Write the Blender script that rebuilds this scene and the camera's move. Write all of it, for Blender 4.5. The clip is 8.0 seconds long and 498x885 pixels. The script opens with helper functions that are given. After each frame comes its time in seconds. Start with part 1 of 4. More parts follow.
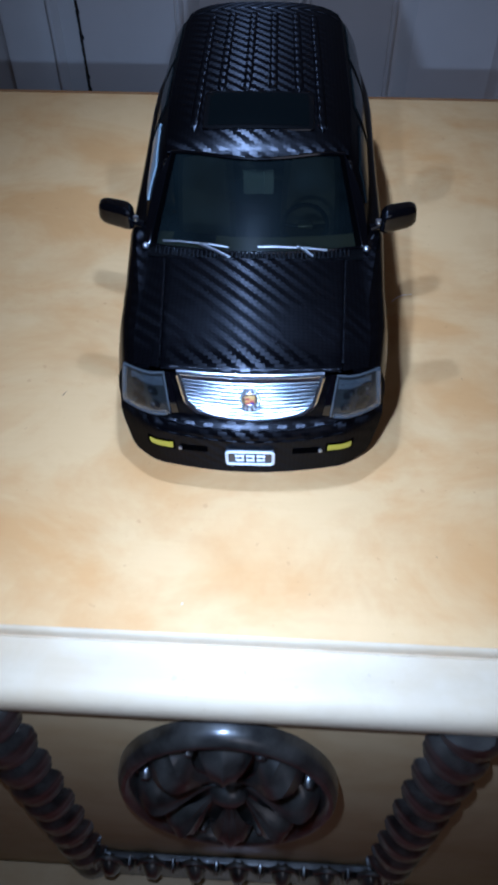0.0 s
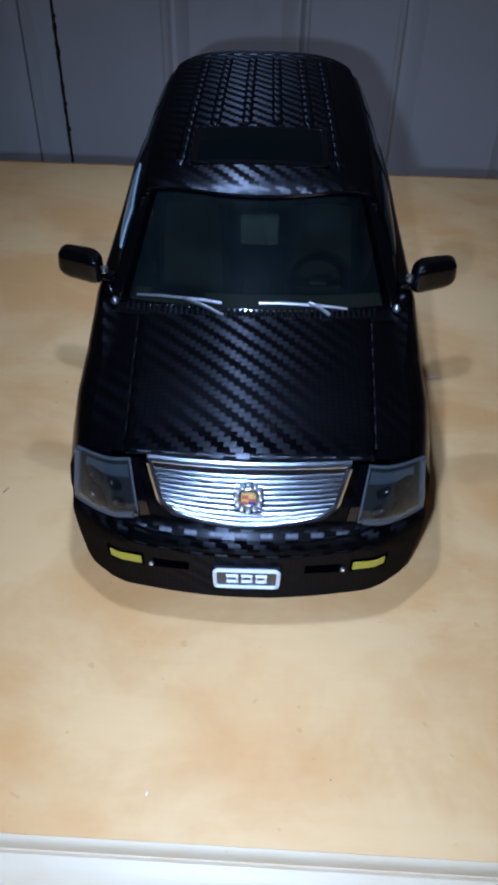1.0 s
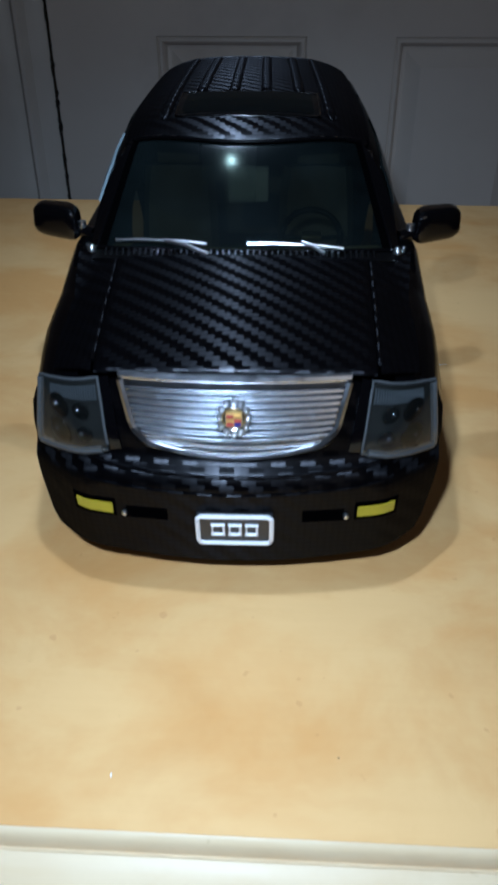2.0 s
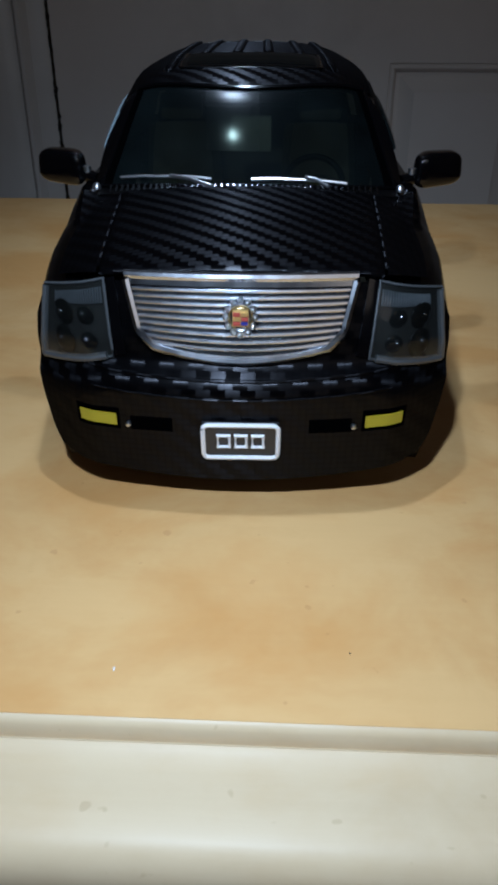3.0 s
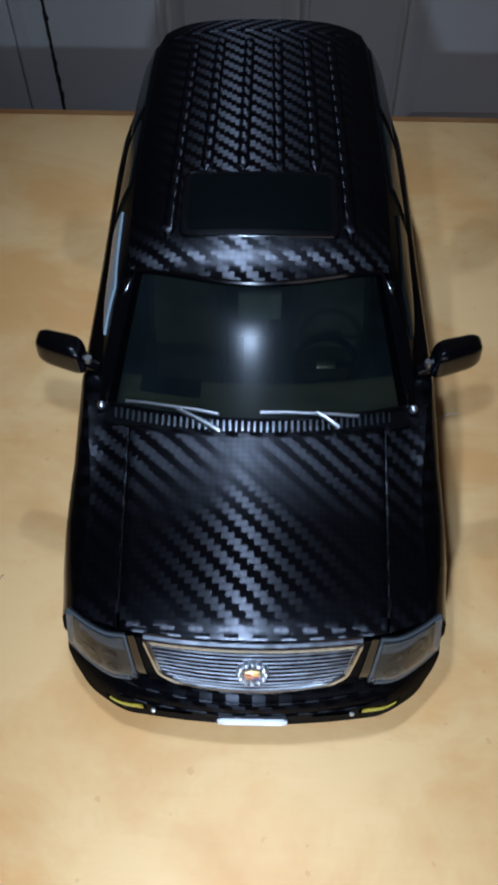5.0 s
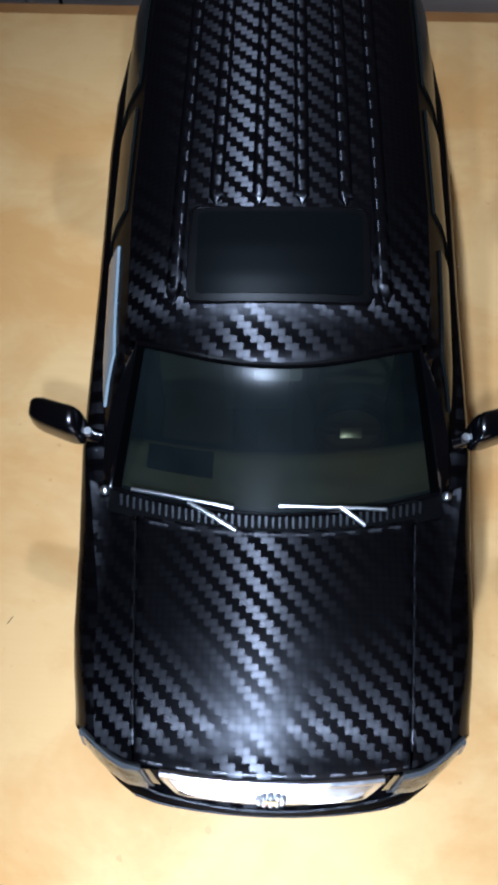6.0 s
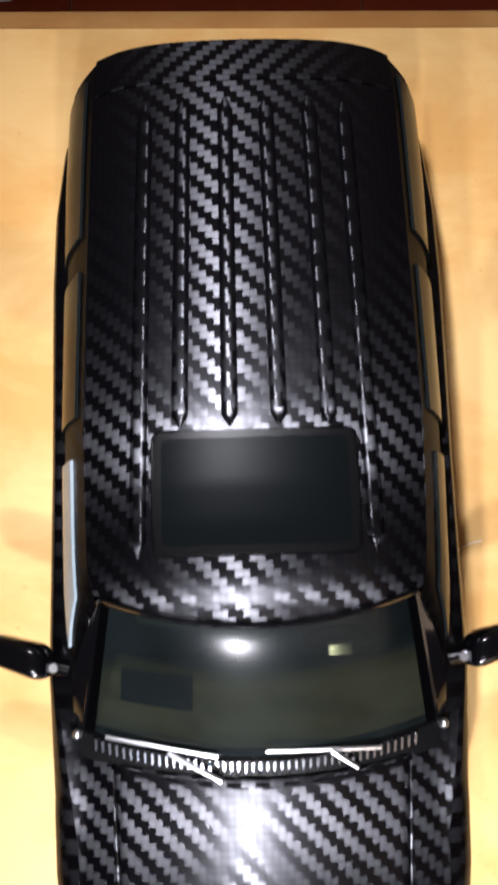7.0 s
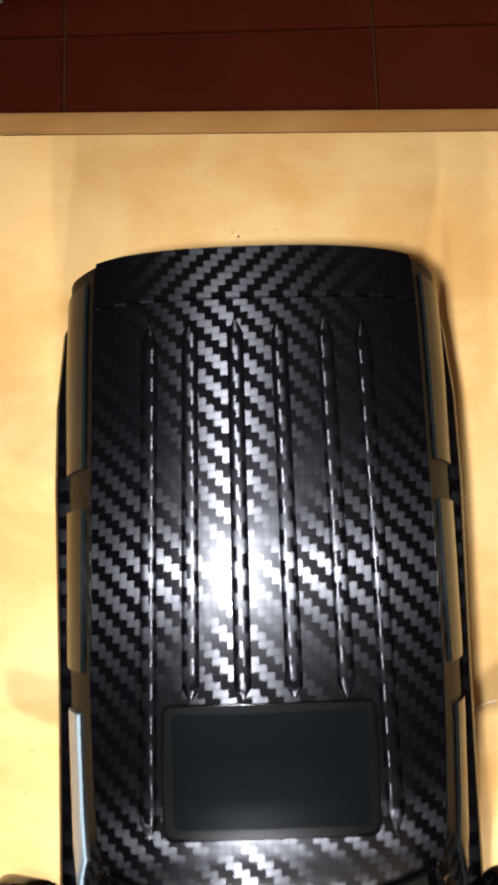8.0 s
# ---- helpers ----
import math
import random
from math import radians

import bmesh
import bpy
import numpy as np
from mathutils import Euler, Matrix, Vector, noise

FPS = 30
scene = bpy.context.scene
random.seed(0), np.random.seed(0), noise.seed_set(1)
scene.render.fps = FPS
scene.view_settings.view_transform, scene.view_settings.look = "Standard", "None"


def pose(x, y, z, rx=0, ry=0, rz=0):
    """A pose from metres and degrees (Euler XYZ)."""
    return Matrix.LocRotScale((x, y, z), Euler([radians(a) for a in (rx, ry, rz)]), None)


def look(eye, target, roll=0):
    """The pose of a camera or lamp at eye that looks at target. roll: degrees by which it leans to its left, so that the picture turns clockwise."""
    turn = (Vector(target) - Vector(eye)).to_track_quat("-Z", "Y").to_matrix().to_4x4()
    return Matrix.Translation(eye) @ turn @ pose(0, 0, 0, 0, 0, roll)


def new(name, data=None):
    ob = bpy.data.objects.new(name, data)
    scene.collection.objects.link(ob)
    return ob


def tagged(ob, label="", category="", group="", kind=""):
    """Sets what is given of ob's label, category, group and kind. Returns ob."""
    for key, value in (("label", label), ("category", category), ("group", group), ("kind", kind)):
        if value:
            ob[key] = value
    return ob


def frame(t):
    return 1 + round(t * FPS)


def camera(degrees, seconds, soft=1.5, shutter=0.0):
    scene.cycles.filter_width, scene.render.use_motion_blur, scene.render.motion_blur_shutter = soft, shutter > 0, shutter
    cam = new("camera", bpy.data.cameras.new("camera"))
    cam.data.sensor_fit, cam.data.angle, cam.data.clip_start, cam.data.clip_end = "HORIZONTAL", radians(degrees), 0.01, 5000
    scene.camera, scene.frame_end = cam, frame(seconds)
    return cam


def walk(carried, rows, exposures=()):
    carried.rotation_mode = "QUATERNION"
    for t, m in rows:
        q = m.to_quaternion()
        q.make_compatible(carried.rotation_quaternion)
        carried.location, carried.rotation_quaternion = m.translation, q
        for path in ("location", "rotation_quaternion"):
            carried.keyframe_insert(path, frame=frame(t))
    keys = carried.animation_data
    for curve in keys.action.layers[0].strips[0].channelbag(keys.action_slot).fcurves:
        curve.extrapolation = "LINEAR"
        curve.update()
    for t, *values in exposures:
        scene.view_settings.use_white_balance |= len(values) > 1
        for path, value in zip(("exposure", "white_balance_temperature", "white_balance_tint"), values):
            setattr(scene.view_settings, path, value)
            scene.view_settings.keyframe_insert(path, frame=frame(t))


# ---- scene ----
TOP = 0.39          # height of the chest's top over the floor
cam = camera(35.88, 8.0, soft=3.5, shutter=0.3)
PATH = [
    (0, (0.0082, -0.3522, 0.6791), (0.0004, -0.1601, 0.4488), -0.55),
    (0.3, (0.0107, -0.3230, 0.6550), (0.0008, -0.1238, 0.4309), -1.01),
    (0.5, (0.0069, -0.3098, 0.6462), (-0.0013, -0.1026, 0.4294), -0.22),
    (0.8, (0.0009, -0.2972, 0.6300), (-0.0050, -0.0787, 0.4245), 0.59),
    (1, (0.0017, -0.2952, 0.6132), (-0.0010, -0.0724, 0.4123), 1.31),
    (1.5, (0.0038, -0.2909, 0.5739), (0.0001, -0.0530, 0.3912), 0.77),
    (2, (0.0080, -0.3032, 0.5542), (0.0018, -0.0549, 0.3859), 0.08),
    (2.2, (0.0053, -0.3108, 0.5363), (0.0032, -0.0569, 0.3764), 1.12),
    (3.3, (0.0058, -0.3214, 0.5205), (0.0002, -0.0629, 0.3684), -0.14),
    (3.5, (0.0035, -0.3078, 0.5405), (-0.0023, -0.0524, 0.3831), -0.31),
    (3.8, (0.0018, -0.2837, 0.5727), (-0.0051, -0.0358, 0.4039), -0.64),
    (4, (0.0015, -0.2685, 0.5877), (-0.0029, -0.0304, 0.4053), -0.46),
    (4.2, (0.0003, -0.2570, 0.5964), (-0.0043, -0.0301, 0.4002), -0.38),
    (5.3, (0.0033, -0.1965, 0.6807), (-0.0017, -0.0302, 0.4310), -0.26),
    (5.5, (0.0107, -0.1828, 0.6875), (-0.0018, -0.0235, 0.4337), -1.97),
    (5.8, (0.0049, -0.1492, 0.6814), (-0.0028, -0.0134, 0.4140), -1.83),
    (6, (-0.0029, -0.1299, 0.6815), (-0.0096, -0.0128, 0.4054), -2.04),
    (6.2, (-0.0013, -0.1035, 0.6905), (-0.0057, -0.0036, 0.4077), -2.74),
    (6.5, (-0.0031, -0.0738, 0.6952), (-0.0033, 0.0136, 0.4082), -0.98),
    (7, (-0.0030, -0.0250, 0.6906), (-0.0005, 0.0438, 0.3986), 0.49),
    (7.2, (-0.0085, -0.0066, 0.6928), (-0.0017, 0.0577, 0.3999), 4.61),
    (7.5, (-0.0154, 0.0194, 0.6965), (-0.0089, 0.0744, 0.4017), 4.98),
    (7.8, (-0.0086, 0.0477, 0.6984), (-0.0072, 0.0949, 0.4022), -0.01),
    (8, (-0.0034, 0.0569, 0.6959), (-0.0024, 0.1051, 0.3998), -0.62),
]
EXPO = [(0.0, 0.72, 3990, 14), (0.5, 0.46, 4090, 14), (1.0, 0.28, 4080, 14), (1.5, 0.31, 4150, 9), (2.0, 0.22, 4480, 5), (2.2, 0.22, 4560, 5), (3.3, -0.42, 4650, 8), (3.5, -0.60, 4600, 8), (3.8, -0.1, 4600, 7), (4.2, 0.12, 4700, 6), (5.5, 0.72, 4400, 11), (6.0, 1.03, 4700, 11), (6.5, 1.30, 5450, 11), (7.0, 1.90, 5800, 17), (7.5, 2.02, 5700, 15), (8.0, 2.10, 5830, 11)]
walk(cam, [(t, look(eye, target, roll)) for t, eye, target, roll in PATH], EXPO)

# ---- light ----
world = bpy.data.worlds.new("room_dark")
world.use_nodes = True
world.node_tree.nodes["Background"].inputs[0].default_value = (1.0, 0.72, 0.45, 1)
world.node_tree.nodes["Background"].inputs[1].default_value = 0.012
scene.world = world


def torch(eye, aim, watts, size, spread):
    """A fixed lamp at one stop of the camera's small white torch; its beam fades out to the sides."""
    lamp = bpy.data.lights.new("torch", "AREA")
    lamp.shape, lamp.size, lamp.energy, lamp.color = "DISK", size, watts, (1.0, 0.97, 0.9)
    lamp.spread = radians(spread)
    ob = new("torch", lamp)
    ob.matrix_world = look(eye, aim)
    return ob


# three lamps, all lit at once, stand in for the one moving torch
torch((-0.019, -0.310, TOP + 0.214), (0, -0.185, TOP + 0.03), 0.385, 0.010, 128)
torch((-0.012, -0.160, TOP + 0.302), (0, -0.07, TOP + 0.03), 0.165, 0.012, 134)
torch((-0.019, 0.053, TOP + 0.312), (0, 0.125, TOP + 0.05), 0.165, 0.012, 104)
bulb = torch((0.75, -2.1, 1.35), (0, 0.1, TOP), 3.0, 1.30, 180)     # unseen fill added for the room's dim warm ambience, behind the camera
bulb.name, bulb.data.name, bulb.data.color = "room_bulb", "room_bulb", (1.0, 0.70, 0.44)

# ---- materials ----
def material(name, base=(0.5, 0.5, 0.5), rough=0.5, metal=0.0, spec=0.5, coat=0.0, coat_rough=0.05):
    m = bpy.data.materials.new(name)
    m.use_nodes = True
    b = m.node_tree.nodes["Principled BSDF"]
    b.inputs["Base Color"].default_value = (*base, 1)
    b.inputs["Roughness"].default_value = rough
    b.inputs["Metallic"].default_value = metal
    b.inputs["Specular IOR Level"].default_value = spec
    b.inputs["Coat Weight"].default_value = coat
    b.inputs["Coat Roughness"].default_value = coat_rough
    return m


class Nodes:
    """Short ways to add and join nodes of one material."""

    def __init__(self, m):
        self.tree = m.node_tree
        self.bsdf = self.tree.nodes["Principled BSDF"]

    def add(self, kind):
        return self.tree.nodes.new(kind)

    def put(self, socket, value):
        if isinstance(value, bpy.types.NodeSocket):
            self.tree.links.new(value, socket)
        else:
            socket.default_value = value

    def math(self, op, a, b=0.0, c=0.0):
        n = self.add("ShaderNodeMath")
        n.operation = op
        for s, v in zip(n.inputs, (a, b, c)):
            self.put(s, v)
        return n.outputs[0]

    def coords(self):
        return self.add("ShaderNodeTexCoord").outputs["Object"]

    def noise(self, vector, scale, detail=4.0, rough=0.55, dist=0.0):
        n = self.add("ShaderNodeTexNoise")
        self.put(n.inputs["Vector"], vector)
        n.inputs["Scale"].default_value, n.inputs["Detail"].default_value = scale, detail
        n.inputs["Roughness"].default_value, n.inputs["Distortion"].default_value = rough, dist
        return n.outputs["Fac"]

    def scaled(self, vector, by):
        n = self.add("ShaderNodeMapping")
        self.put(n.inputs["Vector"], vector)
        n.inputs["Scale"].default_value = by
        return n.outputs[0]

    def ramp(self, fac, stops):
        n = self.add("ShaderNodeValToRGB")
        el = n.color_ramp.elements
        while len(el) < len(stops):
            el.new(0.5)
        for e, (p, c) in zip(el, stops):
            e.position, e.color = p, (*c, 1) if len(c) == 3 else c
        self.put(n.inputs[0], fac)
        return n.outputs[0]

    def mix(self, fac, a, b, kind="MIX"):
        n = self.add("ShaderNodeMix")
        n.data_type, n.blend_type = "RGBA", kind
        self.put(n.inputs[0], fac)
        self.put(n.inputs[6], a)
        self.put(n.inputs[7], b)
        return n.outputs[2]

    def bump(self, height, strength, distance):
        n = self.add("ShaderNodeBump")
        n.inputs["Strength"].default_value, n.inputs["Distance"].default_value = strength, distance
        self.put(n.inputs["Height"], height)
        self.put(self.bsdf.inputs["Normal"], n.outputs[0])


SHEEN = 0.030
CELL = 0.00195     # width of one tow of the woven wrap


def carbon(name, axis_a, axis_b, tangent, lean=1.0, film=0.048, shine_by=1.0):
    """A twill of tows that run across and along under a thin clear film; each tow shines across its own fibres."""
    m = material(name, (0.0006, 0.0006, 0.0009), 0.5, 0.0, 0.0, film, 0.30 if film < 0.3 else 0.13)
    k = Nodes(m)
    xyz = k.add("ShaderNodeSeparateXYZ")
    k.put(xyz.inputs[0], k.coords())
    u = k.math("DIVIDE", xyz.outputs[axis_a], CELL)
    v = k.math("DIVIDE", xyz.outputs[axis_b], CELL)
    i, j = k.math("FLOOR", u), k.math("FLOOR", v)
    step = k.math("FLOORED_MODULO", k.math("ADD", i, k.math("MULTIPLY", j, lean)), 4.0)
    along = k.math("LESS_THAN", step, 1.5)
    hill_u = k.math("SINE", k.math("MULTIPLY", k.math("FRACT", u), math.pi))
    hill_v = k.math("SINE", k.math("MULTIPLY", k.math("FRACT", v), math.pi))
    across = k.math("ADD", k.math("MULTIPLY", along, hill_u), k.math("MULTIPLY", k.math("SUBTRACT", 1.0, along), hill_v))
    k.bump(k.math("POWER", across, 0.6), 0.07, 0.00016)
    shine = k.add("ShaderNodeBsdfAnisotropic")
    shine.distribution = "GGX"
    k.put(shine.inputs["Normal"], k.bsdf.inputs["Normal"].links[0].from_socket)
    rise = k.math("ADD", k.math("MULTIPLY", along, hill_v), k.math("MULTIPLY", k.math("SUBTRACT", 1.0, along), hill_u))
    tow = k.math("MULTIPLY", k.math("MULTIPLY_ADD", k.math("POWER", across, 0.35), 0.40, 0.60), k.math("MULTIPLY_ADD", k.math("POWER", rise, 0.3), 0.22, 0.78))
    k.put(shine.inputs["Color"], k.mix(tow, (0, 0, 0, 1), (SHEEN * shine_by, SHEEN * shine_by, SHEEN * shine_by * 1.10, 1)))
    shine.inputs["Anisotropy"].default_value = 0.57
    wear = k.noise(k.coords(), 55.0, 5.0)
    k.put(shine.inputs["Roughness"], k.math("ADD", 0.285, k.math("MULTIPLY", wear, 0.11)))
    k.put(shine.inputs["Rotation"], k.math("MULTIPLY", along, 0.25))
    t = k.add("ShaderNodeCombineXYZ")
    for s, value in zip(t.inputs, tangent):
        s.default_value = value
    k.put(shine.inputs["Tangent"], t.outputs[0])
    both = k.add("ShaderNodeAddShader")
    out = k.tree.nodes["Material Output"]
    k.put(both.inputs[0], k.bsdf.outputs[0])
    k.put(both.inputs[1], shine.outputs[0])
    k.put(out.inputs[0], both.outputs[0])
    return m


carbon_top = carbon("carbon_wrap_top", 0, 1, (1, 0, 0))
# sheen doubled so that the seam beads show bright dashes
carbon_edge = carbon("carbon_wrap_edge", 0, 1, (1, 0, 0), 1.0, 0.10, 2.0)
carbon_tail = carbon("carbon_wrap_tail", 0, 1, (1, 0, 0), -1.0)
carbon_front = carbon("carbon_wrap_front", 0, 2, (1, 0, 0), 1.0, 0.035, 0.42)
carbon_pillar = carbon("carbon_wrap_pillar", 1, 2, (0, 1, 0), 1.0, 0.20, 0.50)
carbon_side = carbon("carbon_wrap_side", 1, 2, (0, 1, 0), 1.0, 0.55, 0.50)
gloss_black = material("gloss_black_plastic", (0.0012, 0.0012, 0.0016), 0.12, 0.0, 0.32, 0.30, 0.05)
matt_black = material("matt_black_plastic", (0.001, 0.001, 0.0012), 0.4, 0.0, 0.10)
# flat black; on the bumper slots it stands in for their shade
void_black = material("flat_black_no_gloss", (0.0006, 0.0006, 0.0007), 0.8, 0.0, 0.0)
rubber = material("tyre_rubber", (0.012, 0.012, 0.012), 0.8)
chrome = material("chrome_plate", (0.58, 0.60, 0.645), 0.16, 1.0)
k = Nodes(chrome)
k.put(k.bsdf.inputs["Roughness"], k.math("ADD", 0.10, k.math("MULTIPLY", k.noise(k.coords(), 220.0), 0.22)))
fin_metal = material("plated_fin", (0.085, 0.09, 0.10), 0.20, 1.0)
bright_metal = material("bright_metal", (0.75, 0.76, 0.78), 0.3, 1.0)
reflector = material("lamp_housing_grey", (0.022, 0.023, 0.022), 0.35, 0.3)
rim_pale = material("frosted_lens_edge", (0.085, 0.09, 0.095), 0.35, 0.4)
rim_grey = material("grey_plated_plastic", (0.17, 0.185, 0.205), 0.35, 0.7)
grille_dark = material("dark_grille_backing", (0.03, 0.032, 0.036), 0.4, 0.5)
crest_blue = material("crest_blue", (0.03, 0.03, 0.20), 0.3)
bulb_dark = material("lamp_projector_dark", (0.004, 0.0045, 0.0045), 0.12, 0.0, 0.5, 0.3, 0.04)
amber = material("yellow_fog_lens", (0.31, 0.265, 0.005), 0.35)
white_paint = material("white_plate_print", (0.75, 0.76, 0.78), 0.5)
plate_black = material("black_plate", (0.015, 0.015, 0.017), 0.35)
tail_red = material("red_tail_lens", (0.25, 0.008, 0.006), 0.2)
crest_red = material("crest_red", (0.34, 0.07, 0.05), 0.3)
glint_gold = material("pale_gold_glint_metal", (0.80, 0.72, 0.48), 0.34, 1.0)
crest_gold = material("crest_gold", (0.66, 0.46, 0.16), 0.3, 0.6)
seat_tan = material("tan_vinyl_seat", (0.085, 0.075, 0.045), 0.6)
dash_grey = material("dark_dash", (0.035, 0.033, 0.020), 0.6)
dash_olive = material("olive_dash", (0.18, 0.148, 0.062), 0.55)
panel_pale = material("pale_overhead_panel", (0.30, 0.31, 0.25), 0.5)
tint_black = material("black_tinted_glass", (0.004, 0.005, 0.005), 0.20, 0.0, 0.5, 0.0, 0.02)
tint_black.node_tree.nodes["Principled BSDF"].inputs["IOR"].default_value = 1.13
# pale colour stands in for a reflection on the left front pane
pale_reflect_glass = material("reflection_toned_glass", (0.17, 0.21, 0.235), 0.25, 0.0, 0.5)
roof_glass = material("smoked_sunroof_glass", (0.0016, 0.0022, 0.0024), 0.31, 0.0, 0.020, 0.0, 0.05)
satin_black = material("satin_black_frame", (0.0018, 0.0018, 0.002), 0.32, 0.0, 0.06)


def clear_glass(name, tint, dust, ior=1.5, rough=0.02, veil=0.0):
    """A thin pane: tinted to see through, glossy by Fresnel, with a film of dust."""
    m = bpy.data.materials.new(name)
    m.use_nodes = True
    tree = m.node_tree
    tree.nodes.clear()
    out, mix, film = tree.nodes.new("ShaderNodeOutputMaterial"), tree.nodes.new("ShaderNodeMixShader"), tree.nodes.new("ShaderNodeAddShader")
    see, shine, dull = tree.nodes.new("ShaderNodeBsdfTransparent"), tree.nodes.new("ShaderNodeBsdfGlossy"), tree.nodes.new("ShaderNodeBsdfDiffuse")
    fres, cloud, place, tone = tree.nodes.new("ShaderNodeFresnel"), tree.nodes.new("ShaderNodeTexNoise"), tree.nodes.new("ShaderNodeTexCoord"), tree.nodes.new("ShaderNodeValToRGB")
    fres.inputs[0].default_value, shine.inputs["Roughness"].default_value = ior, rough
    see.inputs[0].default_value = (*tint, 1)
    cloud.inputs["Scale"].default_value, cloud.inputs["Detail"].default_value = 40.0, 3.0
    tone.color_ramp.elements[0].position, tone.color_ramp.elements[0].color = 0.35, (*[0.35 * d for d in dust], 1)
    tone.color_ramp.elements[1].position, tone.color_ramp.elements[1].color = 0.70, (*dust, 1)
    for a, b in ((place.outputs["Object"], cloud.inputs["Vector"]), (cloud.outputs["Fac"], tone.inputs[0]), (tone.outputs[0], dull.inputs[0]), (fres.outputs[0], mix.inputs[0]), (see.outputs[0], mix.inputs[1]), (shine.outputs[0], mix.inputs[2]),
                 (mix.outputs[0], film.inputs[0]), (dull.outputs[0], film.inputs[1]), (film.outputs[0], out.inputs[0])):
        tree.links.new(a, b)
    if veil:                        # a second, bluish rough gloss added to spread each highlight into a haze
        haze, total = tree.nodes.new("ShaderNodeBsdfGlossy"), tree.nodes.new("ShaderNodeAddShader")
        haze.inputs["Color"].default_value, haze.inputs["Roughness"].default_value = (0.82 * veil, veil, 1.08 * veil, 1), 0.46
        tree.links.new(film.outputs[0], total.inputs[0])
        tree.links.new(haze.outputs[0], total.inputs[1])
        tree.links.new(total.outputs[0], out.inputs[0])
    return m


screen_glass = clear_glass("tinted_windscreen_glass", (0.045, 0.053, 0.042), (0.0035, 0.0050, 0.0053), 1.15, 0.175, 0.0014)
glint_glass = clear_glass("clear_glint_pane", (0.93, 0.94, 0.93), (0.0004, 0.0004, 0.0004), 1.45, 0.10)
lens_glass = clear_glass("clear_lamp_lens", (0.56, 0.57, 0.55), (0.0024, 0.0026, 0.0026), 1.45, 0.06)


def lacquer(name, pale, warm, dark, scale):
    """Stained and lacquered wood: broad mottled patches, a faint grain along x, small scuffs."""
    m = material(name, pale, 0.35, 0.0, 0.30)
    k = Nodes(m)
    xyz = k.coords()
    broad = k.noise(k.scaled(xyz, (1.0, 1.4, 1.4)), 13.0 * scale, 5.0, 0.62, 0.4)
    grain = k.noise(k.scaled(xyz, (2.0, 26.0, 26.0)), 14.0 * scale, 6.0, 0.6, 0.3)
    fine = k.noise(xyz, 240.0, 3.0)
    colour = k.ramp(broad, [(0.36, warm), (0.58, pale)])
    wide = k.noise(xyz, 5.0, 3.0, 0.5, 0.4)
    colour = k.mix(k.math("MULTIPLY", wide, 0.45), colour, (*warm, 1))
    colour = k.mix(k.math("MULTIPLY", k.math("SUBTRACT", 1.0, grain), 0.15), colour, (*dark, 1))
    cloud = k.ramp(k.noise(xyz, 34.0, 5.0, 0.6, 0.5), [(0.48, (0, 0, 0)), (0.66, (1, 1, 1))])
    colour = k.mix(k.math("MULTIPLY", cloud, 0.22), colour, (*[0.5 * (w + d) for w, d in zip(warm, dark)], 1))
    spots = k.ramp(k.noise(xyz, 210.0, 2.0, 0.4), [(0.72, (0, 0, 0)), (0.76, (1, 1, 1))])
    colour = k.mix(k.math("MULTIPLY", spots, 0.30), colour, (*dark, 1))
    k.put(k.bsdf.inputs["Base Color"], colour)
    k.put(k.bsdf.inputs["Roughness"], k.math("ADD", 0.34, k.math("MULTIPLY", grain, 0.22)))
    k.bump(k.math("ADD", k.math("MULTIPLY", grain, 0.6), k.math("MULTIPLY", fine, 0.4)), 0.12, 0.0004)
    return m


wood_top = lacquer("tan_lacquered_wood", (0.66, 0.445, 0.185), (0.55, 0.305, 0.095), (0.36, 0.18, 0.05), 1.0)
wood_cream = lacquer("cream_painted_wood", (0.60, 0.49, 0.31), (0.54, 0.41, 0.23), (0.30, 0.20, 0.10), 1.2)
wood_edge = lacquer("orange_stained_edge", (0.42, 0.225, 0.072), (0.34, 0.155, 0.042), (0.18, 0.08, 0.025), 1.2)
# darker than the top board; the front's grazing-light shade is in this colour
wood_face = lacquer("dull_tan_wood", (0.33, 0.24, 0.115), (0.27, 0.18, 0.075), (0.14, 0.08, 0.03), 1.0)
bronze = material("dark_antiqued_carving", (0.03, 0.025, 0.019), 0.40, 0.60, 0.6, 0.70, 0.20)
k = Nodes(bronze)
k.put(k.bsdf.inputs["Base Color"], k.ramp(k.noise(k.coords(), 70.0, 5.0), [(0.32, (0.012, 0.011, 0.009)), (0.70, (0.085, 0.077, 0.062))]))
k.bump(k.noise(k.coords(), 300.0, 3.0), 0.25, 0.0004)
door_paint = material("grey_white_door_paint", (0.50, 0.52, 0.56), 0.45)
k = Nodes(door_paint)
k.put(k.bsdf.inputs["Base Color"], k.ramp(k.noise(k.coords(), 3.2, 6.0, 0.6), [(0.28, (0.56, 0.52, 0.47)), (0.45, (0.69, 0.65, 0.59)), (0.75, (0.77, 0.73, 0.67))]))
k.bump(k.noise(k.scaled(k.coords(), (40.0, 40.0, 5.0)), 14.0, 4.0), 0.12, 0.0006)
trim_paint = material("cream_trim_paint", (0.56, 0.56, 0.55), 0.4)
k = Nodes(trim_paint)
k.put(k.bsdf.inputs["Base Color"], k.ramp(k.noise(k.coords(), 8.0, 5.0), [(0.3, (0.61, 0.59, 0.54)), (0.7, (0.71, 0.69, 0.64))]))
wall_paint = material("plain_wall_paint", (0.45, 0.42, 0.37), 0.7)
k = Nodes(wall_paint)
